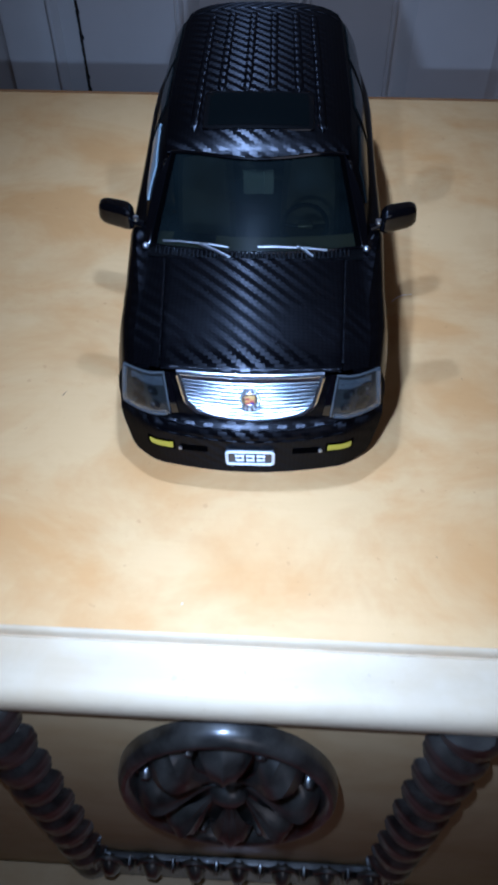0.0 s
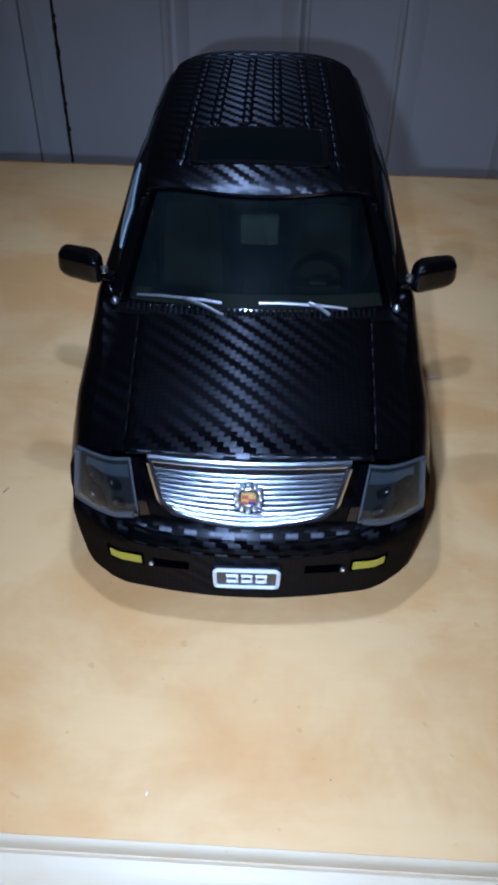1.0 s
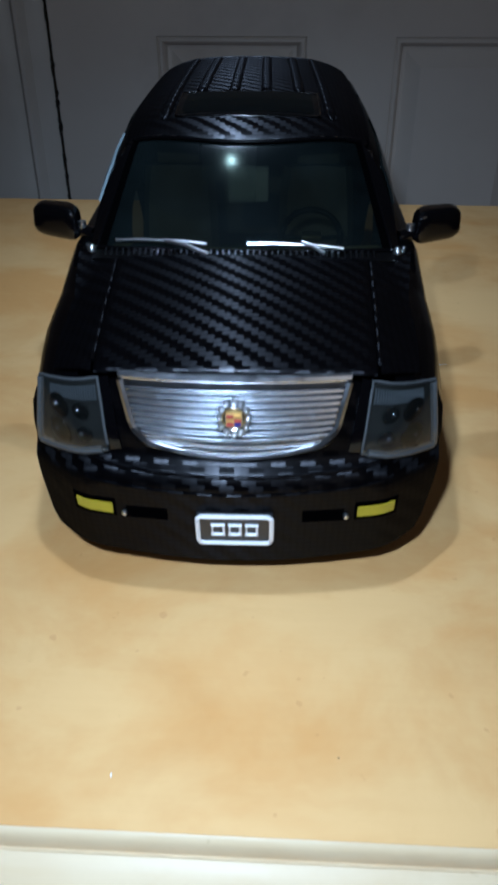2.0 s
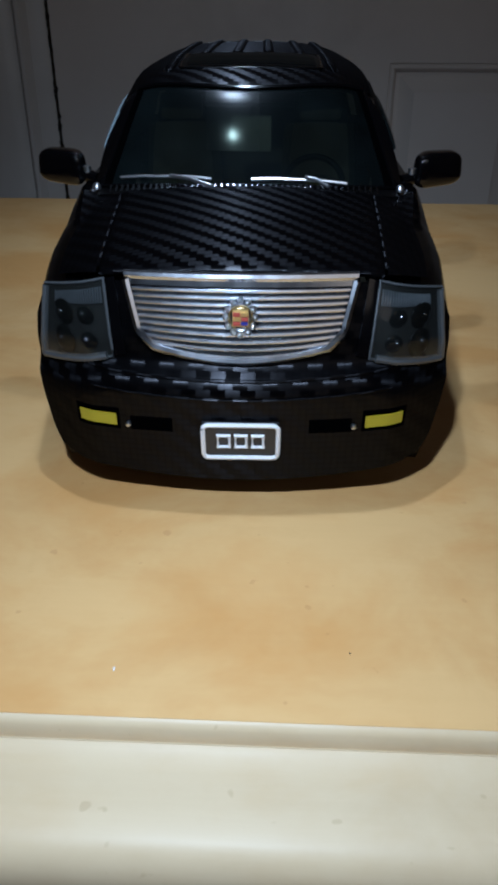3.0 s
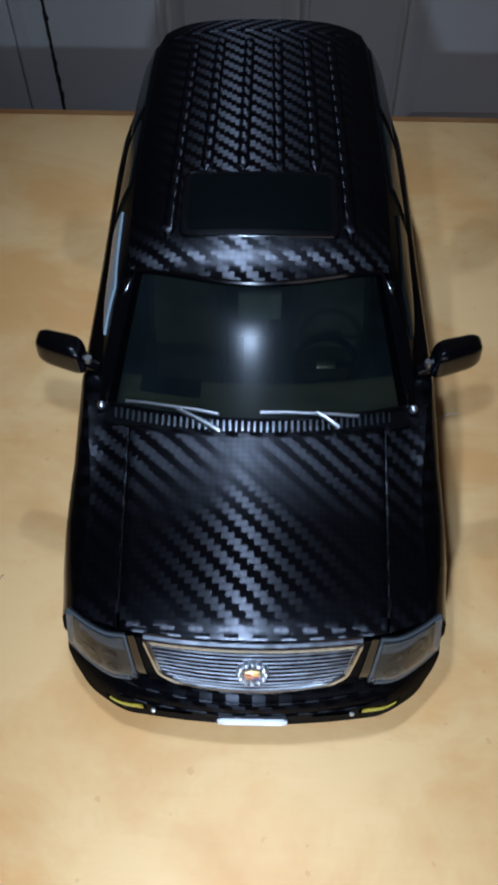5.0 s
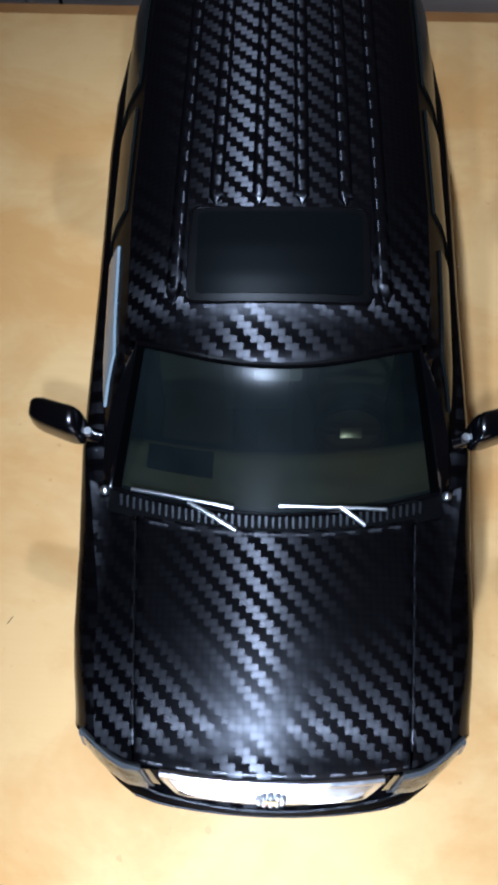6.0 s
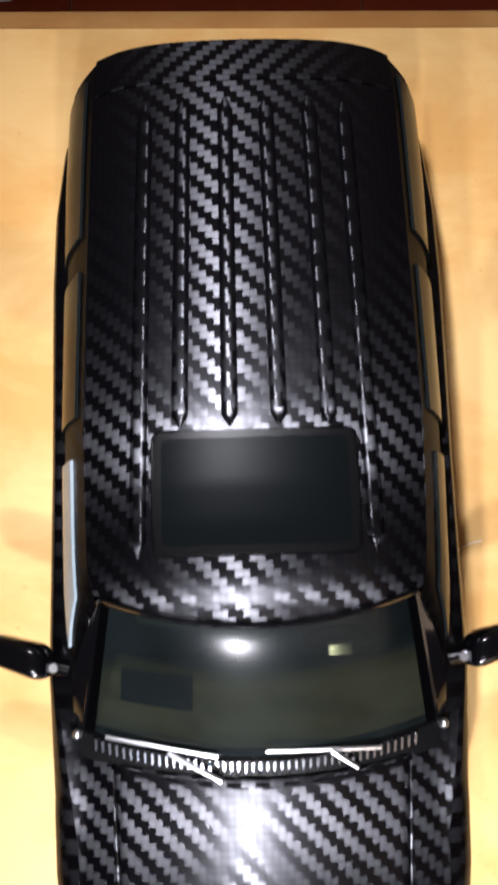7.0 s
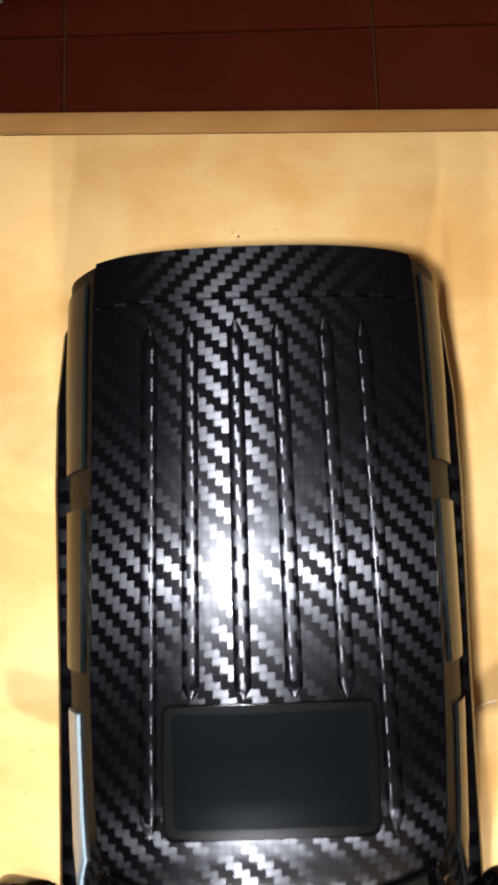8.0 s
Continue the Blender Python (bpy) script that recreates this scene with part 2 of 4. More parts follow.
k.put(k.bsdf.inputs["Base Color"], k.ramp(k.noise(k.coords(), 2.0, 5.0), [(0.3, (0.42, 0.39, 0.34)), (0.7, (0.48, 0.45, 0.40))]))
crack = material("dark_gap", (0.012, 0.011, 0.010), 0.9)
tile_red = material("dark_red_glazed_tile", (0.085, 0.022, 0.010), 0.45, 0.0, 0.22)
k = Nodes(tile_red)
rnd = k.add("ShaderNodeObjectInfo").outputs["Random"]
base = k.mix(rnd, (0.17, 0.019, 0.003, 1), (0.25, 0.034, 0.006, 1))
k.put(k.bsdf.inputs["Base Color"], k.mix(k.noise(k.coords(), 12.0, 5.0), base, (0.11, 0.013, 0.003, 1)))
grout = material("brown_grout", (0.17, 0.06, 0.022), 0.9)

# ---- mesh tools; the car and the chest are drawn in decimetres ----
DM = 0.1


def part(name, bm, mat, parent=None, label="", smooth=True, scale=DM):
    """Links a bmesh as one mesh object, under a thing or under a part."""
    bmesh.ops.recalc_face_normals(bm, faces=bm.faces)
    bmesh.ops.scale(bm, vec=(scale, scale, scale), verts=bm.verts)
    me = bpy.data.meshes.new(name)
    bm.to_mesh(me)
    bm.free()
    for p in me.polygons:
        p.use_smooth = smooth
    if smooth:
        me.set_sharp_from_angle(angle=radians(38))
    me.materials.append(mat)
    ob = new(name, me)
    if parent is not None:
        ob.parent = parent
    if label:
        tagged(ob, label)
    return ob


def empty(name, place, label, category, group="", kind=""):
    ob = new(name)
    ob.location = place
    return tagged(ob, label, category, group, kind)


def sheet(fn, nu, nv, thick=0.0, us=None, vs=None, bm=None):
    """A grid fn(u, v) with u and v from 0 to 1, given a back at the depth thick and closed at its rims."""
    bm = bm or bmesh.new()
    us = us or [i / nu for i in range(nu + 1)]
    vs = vs or [j / nv for j in range(nv + 1)]
    pts = [[Vector(fn(u, v)) for v in vs] for u in us]
    n, m = len(us), len(vs)
    front = [[bm.verts.new(p) for p in row] for row in pts]
    for i in range(n - 1):
        for j in range(m - 1):
            bm.faces.new((front[i][j], front[i + 1][j], front[i + 1][j + 1], front[i][j + 1]))
    if thick:
        back = []
        for i in range(n):
            row = []
            for j in range(m):
                a = pts[min(i + 1, n - 1)][j] - pts[max(i - 1, 0)][j]
                b = pts[i][min(j + 1, m - 1)] - pts[i][max(j - 1, 0)]
                row.append(bm.verts.new(pts[i][j] - a.cross(b).normalized() * thick))
            back.append(row)
        for i in range(n - 1):
            for j in range(m - 1):
                bm.faces.new((back[i][j], back[i][j + 1], back[i + 1][j + 1], back[i + 1][j]))
        rim = [(i, 0) for i in range(n)] + [(n - 1, j) for j in range(1, m)] + [(i, m - 1) for i in range(n - 2, -1, -1)] + [(0, j) for j in range(m - 2, 0, -1)]
        for (a, b), (c, d) in zip(rim, rim[1:] + rim[:1]):
            bm.faces.new((front[a][b], back[a][b], back[c][d], front[c][d]))
    return bm


def box(lo, hi, bevel=0.0, bm=None, segments=2):
    bm = bm or bmesh.new()
    made = bmesh.ops.create_cube(bm, size=1)["verts"]
    for v in made:
        v.co = [a + (b - a) * (c + 0.5) for a, b, c in zip(lo, hi, v.co)]
    if bevel:
        edges = {e for v in made for e in v.link_edges}
        bmesh.ops.bevel(bm, geom=list(edges), offset=bevel, segments=segments, profile=0.6, affect="EDGES")
    return bm


def tube(points, radius, sides=10, bm=None, closed=False):
    """A round bar along points; radius may be a function of the share of the way."""
    bm = bm or bmesh.new()
    pts = [Vector(p) for p in points]
    rings, n = [], len(pts)
    for i, p in enumerate(pts):
        a = pts[(i + 1) % n] if closed else pts[min(i + 1, n - 1)]
        b = pts[i - 1] if closed else pts[max(i - 1, 0)]
        way = (a - b).normalized()
        side = way.orthogonal() if abs(way.z) > 0.95 else way.cross(Vector((0, 0, 1)))
        side.normalize()
        up = side.cross(way)
        r = radius(i / (n - 1)) if callable(radius) else radius
        rings.append([bm.verts.new(p + r * (math.cos(q) * side + math.sin(q) * up)) for q in (2 * math.pi * k / sides for k in range(sides))])
    for i in range(n if closed else n - 1):
        for k in range(sides):
            bm.faces.new((rings[i][k], rings[i][(k + 1) % sides], rings[(i + 1) % n][(k + 1) % sides], rings[(i + 1) % n][k]))
    if not closed:
        bm.faces.new(rings[0])
        bm.faces.new(rings[-1][::-1])
    return bm


def lathe(profile, centre, axis="z", sides=32, bm=None, squash=(1, 1)):
    """Turns (radius, along) pairs round an axis through centre."""
    bm = bm or bmesh.new()
    rings = []
    for r, h in profile:
        ring = []
        for k in range(sides):
            q = 2 * math.pi * k / sides
            a, b = r * math.cos(q) * squash[0], r * math.sin(q) * squash[1]
            p = {"x": (h, a, b), "y": (a, h, b), "z": (a, b, h)}[axis]
            ring.append(bm.verts.new([c + d for c, d in zip(centre, p)]))
        rings.append(ring)
    for one, two in zip(rings, rings[1:]):
        for k in range(sides):
            bm.faces.new((one[k], one[(k + 1) % sides], two[(k + 1) % sides], two[k]))
    for ring in (rings[0], rings[-1]):
        bm.faces.new(ring)
    return bm


def blend(rows, x):
    """Piecewise linear through rows of (x, value), eased."""
    if x <= rows[0][0]:
        return rows[0][1]
    for (a, p), (b, q) in zip(rows, rows[1:]):
        if x <= b:
            return p + (q - p) * (x - a) / (b - a)
    return rows[-1][1]


def lerp(a, b, t):
    return a + (b - a) * t

# ---- the room: door behind the chest, floor, walls, ceiling ----
DOOR_Y = 0.634
GAP_X = -0.2338        # dark gap between the door and its casing


def rect_wall(name, lo, hi, mat, label):
    ob = part(name, box(lo, hi, 0.0), mat, None, label, False, 1.0)
    return tagged(ob, label, "wall", "", "structure")


rect_wall("wall_north", (GAP_X + 0.69, DOOR_Y + 0.02, 0), (2.0, DOOR_Y + 0.14, 2.5), wall_paint, "plain pale painted wall beside the door")
rect_wall("wall_north_west", (-2.0, DOOR_Y + 0.02, 0), (GAP_X - 0.075, DOOR_Y + 0.14, 2.5), wall_paint, "plain pale painted wall beside the door casing")
rect_wall("wall_over_door", (GAP_X - 0.075, DOOR_Y + 0.02, 2.11), (GAP_X + 0.69, DOOR_Y + 0.14, 2.5), wall_paint, "plain pale painted wall over the door")
rect_wall("wall_south", (-2.0, -2.4, 0), (2.0, -2.28, 2.5), wall_paint, "plain pale painted wall")
rect_wall("wall_west", (-2.12, -2.4, 0), (-2.0, DOOR_Y + 0.14, 2.5), wall_paint, "plain pale painted wall")
rect_wall("wall_east", (2.0, -2.4, 0), (2.12, DOOR_Y + 0.14, 2.5), wall_paint, "plain pale painted wall")
tagged(part("ceiling", box((-2.12, -2.4, 2.5), (2.12, DOOR_Y + 0.14, 2.6)), wall_paint, None, "plain pale painted ceiling", False, 1.0), category="ceiling", kind="structure")

# the door: a slab with two lower raised panels, seen down to the floor
door = empty("door_1", (0, DOOR_Y, 0), "grey-white painted panelled door, closed", "door", "", "structure")
D0, D1 = GAP_X + 0.0012, GAP_X + 0.66
PANELS = [(-0.117, 0.047), (0.143, 0.307)]
PZ = (0.135, 0.451)
UZ = (0.62, 1.35)
VZ = (1.47, 1.92)


def slab():
    """Stiles, rails and muntin as one framed slab with openings for its panels."""
    bm = bmesh.new()
    xs = [D0, PANELS[0][0], PANELS[0][1], PANELS[1][0], PANELS[1][1], D1]
    zs = [0.008, PZ[0], PZ[1], UZ[0], UZ[1], VZ[0], VZ[1], 2.04]
    for i in range(5):
        for j in range(7):
            if i in (1, 3) and j in (1, 3, 5):
                continue
            box((xs[i], 0, zs[j]), (xs[i + 1], 0.035, zs[j + 1]), 0, bm)
    bmesh.ops.remove_doubles(bm, verts=bm.verts, dist=1e-5)
    return bm


part("door_slab", slab(), door_paint, door, "", False, 1.0)


def raised_panel(x0, x1, z0, z1):
    """Sloped moulding into a groove, then a raised field."""
    bm = bmesh.new()
    steps = [(0.0, 0.0), (0.0012, 0.0035), (0.003, 0.0015), (0.0055, 0.0015), (0.008, 0.005), (0.0105, 0.013), (0.0145, 0.0135), (0.017, 0.012), (0.031, 0.003), (0.042, 0.003)]
    rings = [[bm.verts.new(p) for p in ((x0 + i, d, z0 + i), (x1 - i, d, z0 + i), (x1 - i, d, z1 - i), (x0 + i, d, z1 - i))] for i, d in steps]
    for a, b in zip(rings, rings[1:]):
        for k4 in range(4):
            bm.faces.new((a[k4], a[(k4 + 1) % 4], b[(k4 + 1) % 4], b[k4]))
    bm.faces.new(rings[-1])
    back = [bm.verts.new((v.co.x, 0.03, v.co.z)) for v in rings[0]]
    bm.faces.new(back)
    for k4 in range(4):
        bm.faces.new((rings[0][k4], back[k4], back[(k4 + 1) % 4], rings[0][(k4 + 1) % 4]))
    return bm


for px0, px1 in PANELS:
    for pz0, pz1 in (PZ, UZ, VZ):
        part("door_panel", raised_panel(px0, px1, pz0, pz1), door_paint, door, "", False, 1.0)

casing_shape = [(0.000, 0.006), (0.000, -0.004), (0.003, -0.006), (0.020, -0.007), (0.023, -0.010), (0.027, -0.0145), (0.031, -0.0145), (0.0345, -0.010), (0.0365, -0.003), (0.040, -0.006), (0.052, -0.008), (0.086, -0.010), (0.092, -0.008), (0.095, 0.02)]


def casing(side):
    """A moulded board that runs up beside the door."""
    bm = bmesh.new()
    x_in = GAP_X - 0.0012 if side < 0 else D1 + 0.004
    ends = [[bm.verts.new((x_in + side * a, d, z)) for a, d in casing_shape] for z in (0.0, 2.11)]
    for a in range(len(casing_shape) - 1):
        bm.faces.new((ends[0][a], ends[0][a + 1], ends[1][a + 1], ends[1][a]))
    bm.faces.new(ends[0]), bm.faces.new(ends[1])
    return bm


frame_1 = empty("door_frame", (0, DOOR_Y, 0), "grey-white moulded casing round the door", "door frame", "", "structure")
for side in (-1, 1):
    part("casing", casing(side), trim_paint, frame_1, "", True, 1.0)
part("head_casing", box((GAP_X - 0.0007, -0.010, 2.048), (D1 + 0.0035, 0.02, 2.1095), 0.004), trim_paint, frame_1, "", False, 1.0)
# near-black backing, coloured for the shade inside the gap
part("rebate", box((GAP_X - 0.004, 0.036, 0.0), (D1 + 0.006, 0.07, 2.05)), crack, frame_1, "", False, 1.0)


def ragged_gap():
    """Dark strip laid over the gap as its shade, edges ragged like chipped paint."""
    rnd, bm = random.Random(4), bmesh.new()
    n = 420
    rows = []
    for i in range(n + 1):
        z = 2.04 * i / n
        rows.append([bm.verts.new((GAP_X - 0.0014 - 0.0012 * rnd.random() ** 2, -0.0046, z)), bm.verts.new((GAP_X + 0.0008 + 0.0026 * rnd.random() ** 3, -0.0010, z))])
    for a, b in zip(rows, rows[1:]):
        bm.faces.new((a[0], a[1], b[1], b[0]))
    return bm


part("gap", ragged_gap(), crack, frame_1, "dark strip for the shaded, chipped gap beside the door", False, 1.0)

# floor of dark red tiles, joints at their places behind the chest
TILE, TX, TY = 0.310, -0.172, 0.590
ground = tagged(part("floor", box((-2.12, -2.4, -0.10), (2.12, DOOR_Y + 0.14, -0.004)), grout, None, "floor of dark red tiles with brown joints", False, 1.0), category="floor", kind="structure")
tile_mesh = None
for ix in range(-6, 7):
    for iy in range(-9, 1):
        x0, y0 = TX + ix * TILE, TY + iy * TILE
        x1, y1 = min(x0 + TILE - 0.003, 2.0), min(y0 + TILE - 0.003, DOOR_Y + 0.03)
        x0, y0 = max(x0, -2.0), max(y0, -2.28)
        if x1 - x0 < 0.02 or y1 - y0 < 0.02:
            continue
        if ix in range(-5, 6) and iy in range(-8, 0) and x1 - x0 > TILE - 0.004 and y1 - y0 > TILE - 0.004:
            if tile_mesh is None:
                tile = part("tile", box((0, 0, -0.006), (TILE - 0.003, TILE - 0.003, 0), 0.0012, None, 1), tile_red, ground, "", False, 1.0)
                tile_mesh = tile.data
            else:
                tile = new("tile", tile_mesh)
                tile.parent = ground
            tile.location = (x0, y0, 0)
        else:
            part("tile", box((x0, y0, -0.006), (x1, y1, 0)), tile_red, ground, "", False, 1.0)

# ---- the chest on which the car stands ----
chest = empty("chest", (0, 0, 0), "low tan lacquered wooden chest with dark carved front", "chest")
chest.rotation_euler = (0, 0, radians(-1.3))
CX = 2.9              # half width
FZ = TOP / DM         # top, in decimetres


def chest_top():
    """The board with its stepped front nosing and a narrow back nosing."""
    shape = [(-2.375, -0.30), (-2.385, -0.27), (-2.405, -0.20), (-2.41, -0.14), (-2.395, -0.085), (-2.355, -0.055), (-2.29, -0.048), (-2.225, -0.046), (-2.195, -0.042), (-2.180, -0.034), (-2.170, -0.030), (-2.162, -0.034), (-2.156, -0.050), (-2.150, -0.050),
             (-2.146, -0.016), (-2.138, -0.003), (-2.131, 0.0)]
    return shape


def extrude_x(shape, x0, x1, cols=1):
    bm = bmesh.new()
    rows = [[bm.verts.new((lerp(x0, x1, c / cols), y, FZ + z)) for y, z in shape] for c in range(cols + 1)]
    for a, b in zip(rows, rows[1:]):
        for i in range(len(shape)):
            bm.faces.new((a[i], a[(i + 1) % len(shape)], b[(i + 1) % len(shape)], b[i]))
    bm.faces.new(rows[0]), bm.faces.new(rows[-1])
    return bm


part("top_board", extrude_x([(-2.13, 0), (2.415, 0), (2.425, -0.012), (2.425, -0.30), (-2.13, -0.30)], -CX, CX), wood_top, chest, "tan mottled lacquered top board")
part("front_nosing", extrude_x(chest_top() + [(-2.131, -0.002), (-2.131, -0.30)], -CX, CX), wood_cream, chest, "cream painted rounded front nosing")
part("back_nosing", extrude_x([(2.426, -0.012), (2.44, -0.030), (2.52, -0.034), (2.55, -0.045), (2.562, -0.08), (2.555, -0.30), (2.426, -0.30)], -CX, CX), wood_edge, chest, "orange-brown back nosing")
FY = -2.33            # plane of the carved front


def face(lo, hi, bev=0.01):
    return box((lo[0], lo[1], FZ + lo[2]), (hi[0], hi[1], FZ + hi[2]), bev)


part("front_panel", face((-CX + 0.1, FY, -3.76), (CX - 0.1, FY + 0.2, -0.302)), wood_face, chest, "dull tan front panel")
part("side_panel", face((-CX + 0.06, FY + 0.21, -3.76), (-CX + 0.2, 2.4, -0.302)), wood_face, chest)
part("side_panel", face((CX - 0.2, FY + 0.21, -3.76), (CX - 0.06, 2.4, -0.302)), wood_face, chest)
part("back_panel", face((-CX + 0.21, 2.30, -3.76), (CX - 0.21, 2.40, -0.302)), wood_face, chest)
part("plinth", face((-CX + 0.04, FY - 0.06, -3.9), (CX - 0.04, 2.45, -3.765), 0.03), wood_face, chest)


def rope_column(cx, hand):
    """A half-sunk turned post wound with a thick rope of fine strands."""
    bm = bmesh.new()
    r0, rows, sides, turns = 0.205, 480, 48, 10.5
    z0, z1 = -3.72, -0.31
    rings = []
    for i in range(rows + 1):
        z, t = lerp(z0, z1, i / rows), i / rows
        ring = []
        for s in range(sides):
            q = 2 * math.pi * s / sides
            phase = ((3 * hand * q / (2 * math.pi) + t * turns) % 1.0)
            swell = math.sin(0.5 * math.pi * phase / 0.72) ** 0.8 if phase < 0.72 else math.sqrt(max(0.0, 1 - ((phase - 0.72) / 0.28) ** 2))
            strand = abs(math.sin(3 * math.pi * phase))
            r = r0 * (0.79 + 0.18 * swell + 0.025 * strand)
            ring.append(bm.verts.new((cx + r * math.cos(q), FY + 0.10 + r * math.sin(q), FZ + z)))
        rings.append(ring)
    for a, b in zip(rings, rings[1:]):
        for s in range(sides):
            bm.faces.new((a[s], a[(s + 1) % sides], b[(s + 1) % sides], b[s]))
    bm.faces.new(rings[0]), bm.faces.new(rings[-1])
    return bm


for cx, hand in ((-1.085, -1), (1.01, 1)):
    part("rope_column", rope_column(cx, hand), bronze, chest, "dark carved rope-twist column")

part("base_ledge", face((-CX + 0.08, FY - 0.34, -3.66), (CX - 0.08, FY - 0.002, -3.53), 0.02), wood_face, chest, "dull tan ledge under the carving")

# oval rosette between the columns
MX, MZ, MRX, MRZ = -0.035, -1.31, 0.56, 0.93
SQ = (MRX, MRZ)
ring_shape = [(1.00, -0.0), (1.00, -0.05), (0.985, -0.085), (0.955, -0.105), (0.92, -0.108), (0.885, -0.095), (0.862, -0.065), (0.85, -0.025), (0.84, -0.012)]
medallion = part("rosette", lathe([(r, h) for r, h in ring_shape], (MX, FY + 0.002, FZ + MZ), "y", 64, None, SQ), bronze, chest, "dark carved oval rosette")


def petal(q):
    """A fan-shaped lobe, swollen towards its rounded tip, with faint flutes."""
    def fn(u, v):
        side = 2 * abs(u - 0.5)
        a = (u - 0.5) * 0.80 * (0.22 + 0.76 * v) * (1 - 0.30 * max(0.0, (v - 0.8) / 0.2) ** 2)
        r = lerp(0.12, 0.86, v) - 0.10 * side ** 2 * v
        dome = math.sin(math.pi * min(1.0, v ** 1.9)) ** 0.8
        lift = 0.018 + 0.150 * dome * (1 - 0.62 * side ** 2) + 0.012 * math.cos(3 * math.pi * side) * v
        return (MX + MRX * r * math.sin(q + a), FY - lift, FZ + MZ + MRZ * r * math.cos(q + a))
    return sheet(fn, 10, 16, 0.02)


for n in range(8):
    part("petal", petal(n * math.pi / 4), bronze, medallion)
    q = (n + 0.5) * math.pi / 4
    part("bead", lathe([(0.004, -0.085), (0.02, -0.08), (0.034, -0.055), (0.040, -0.02), (0.040, 0.0)], (MX + MRX * 0.77 * math.sin(q), FY, FZ + MZ + MRZ * 0.77 * math.cos(q)), "y", 14), bronze, medallion)
part("boss", lathe([(0.006, -0.085), (0.05, -0.08), (0.085, -0.06), (0.10, -0.03), (0.105, 0.0)], (MX, FY, FZ + MZ - 0.10), "y", 24), bronze, medallion)

# egg-and-dart rail along the foot of the panel
rail_body = part("carved_rail", face((-1.16, FY - 0.06, -3.50), (1.10, FY - 0.002, -2.95), 0.04), bronze, chest, "dark carved egg-and-dart rail")
EGG, EGG_X, EGG_Z = 0.296, -0.010, -3.08


def egg(cx):
    return lathe([(0.006, -0.095), (0.04, -0.088), (0.068, -0.055), (0.078, -0.01), (0.078, 0.02)], (cx, FY - 0.05, FZ + EGG_Z), "y", 18, None, (0.9, 2.0))


def arch(cx):
    pts = [(cx + 0.115 * math.cos(q), FY - 0.075, FZ + EGG_Z - 0.10 + 0.33 * math.sin(q)) for q in (math.pi * i / 14 for i in range(15))]
    return tube(pts, 0.019, 8)


def dart(cx):
    return lathe([(0.003, -0.06), (0.022, -0.04), (0.028, 0.0), (0.028, 0.02)], (cx, FY - 0.06, FZ + EGG_Z + 0.06), "y", 10, None, (0.8, 3.2))


for n in range(-4, 5):
    if -1.10 < n * EGG + EGG_X < 1.02:
        part("egg", egg(n * EGG + EGG_X), bronze, rail_body)
        part("arch", arch(n * EGG + EGG_X), bronze, rail_body)
        part("dart", dart(n * EGG + 0.5 * EGG + EGG_X), bronze, rail_body)

# small marks on the top board
scratch = [(-0.972, -0.842), (-0.966, -0.834), (-0.960, -0.822), (-0.953, -0.815)]
part("scratch", tube([(x, y, FZ + 0.0006) for x, y in scratch], 0.0014, 5), crack, chest, "thin dark scratch in the lacquer")
part("paint_fleck", box((-0.2218, -2.006, FZ - 0.001), (-0.2182, -1.996, FZ + 0.0015), 0.0004), white_paint, chest, "small white fleck of paint")
for fx, fy, fr in ((-1.42, -1.30, 0.003), (0.86, -1.72, 0.0022), (1.10, -0.62, 0.003), (0.31, -1.93, 0.0022), (-0.085, 1.945, 0.0055), (-0.11, 1.965, 0.003)):
    part("pit", lathe([(fr, -0.002), (fr, 0.0008), (0.0006, 0.0012)], (fx, fy, FZ), "z", 7), crack, chest, "tiny dark pit")

arc = [(0.775, -0.012), (0.790, 0.012), (0.812, 0.034), (0.845, 0.050), (0.890, 0.060)]
part("pale_scratch", tube([(x, y, FZ + 0.0004) for x, y in arc], 0.0016, 5), white_paint, chest, "thin pale curved scratch")
part("paint_fleck", lathe([(0.004, -0.002), (0.004, 0.0008), (0.0006, 0.0014)], (0.81, 0.84, FZ), "z", 8), white_paint, chest, "small white fleck of paint")

# ---- the model car; front towards -y, drawn over the chest's top ----
car = empty("model_car", (0, 0, TOP), "black carbon-wrapped toy SUV model car with chrome grille", "model car")


def bow(x):
    x = abs(x)
    return 0.30 * x * x + (1.2 * (x - 0.40) ** 1.4 if x > 0.40 else 0.0)


NOSE = [(0.08, -1.355), (0.10, -1.370), (0.18, -1.380), (0.25, -1.398), (0.32, -1.409), (0.36, -1.421), (0.395, -1.427), (0.425, -1.416), (0.445, -1.392), (0.465, -1.372), (0.53, -1.366), (0.60, -1.348), (0.68, -1.326), (0.72, -1.316)]
TAIL = [(0.07, 1.44), (0.14, 1.475), (0.36, 1.485), (0.42, 1.478), (0.46, 1.445), (0.72, 1.44)]


def front_y(x, z):
    z += 0.05 * max(0.0, min(1.0, (abs(x) - 0.34) / 0.2))     # the bumper's shelf falls away to the sides
    return blend(NOSE, z) + bow(x) * blend([(0.13, 0.58), (0.32, 0.82), (0.40, 0.95), (0.52, 0.80)], z)


def rear_y(x, z):
    return blend(TAIL, z) - 0.32 * bow(x) - 0.04 * (abs(x) / 0.6) ** 6


def deck_z(x, y):
    """Height of bonnet and wings."""
    zc = blend([(-1.36, 0.684), (-1.32, 0.694), (-1.28, 0.704), (-1.20, 0.715), (-0.95, 0.737), (-0.60, 0.760)], y)
    return zc - 0.05 * (x / 0.5) ** 2 - 0.02 * max(0, abs(x) / 0.5 - 0.8)


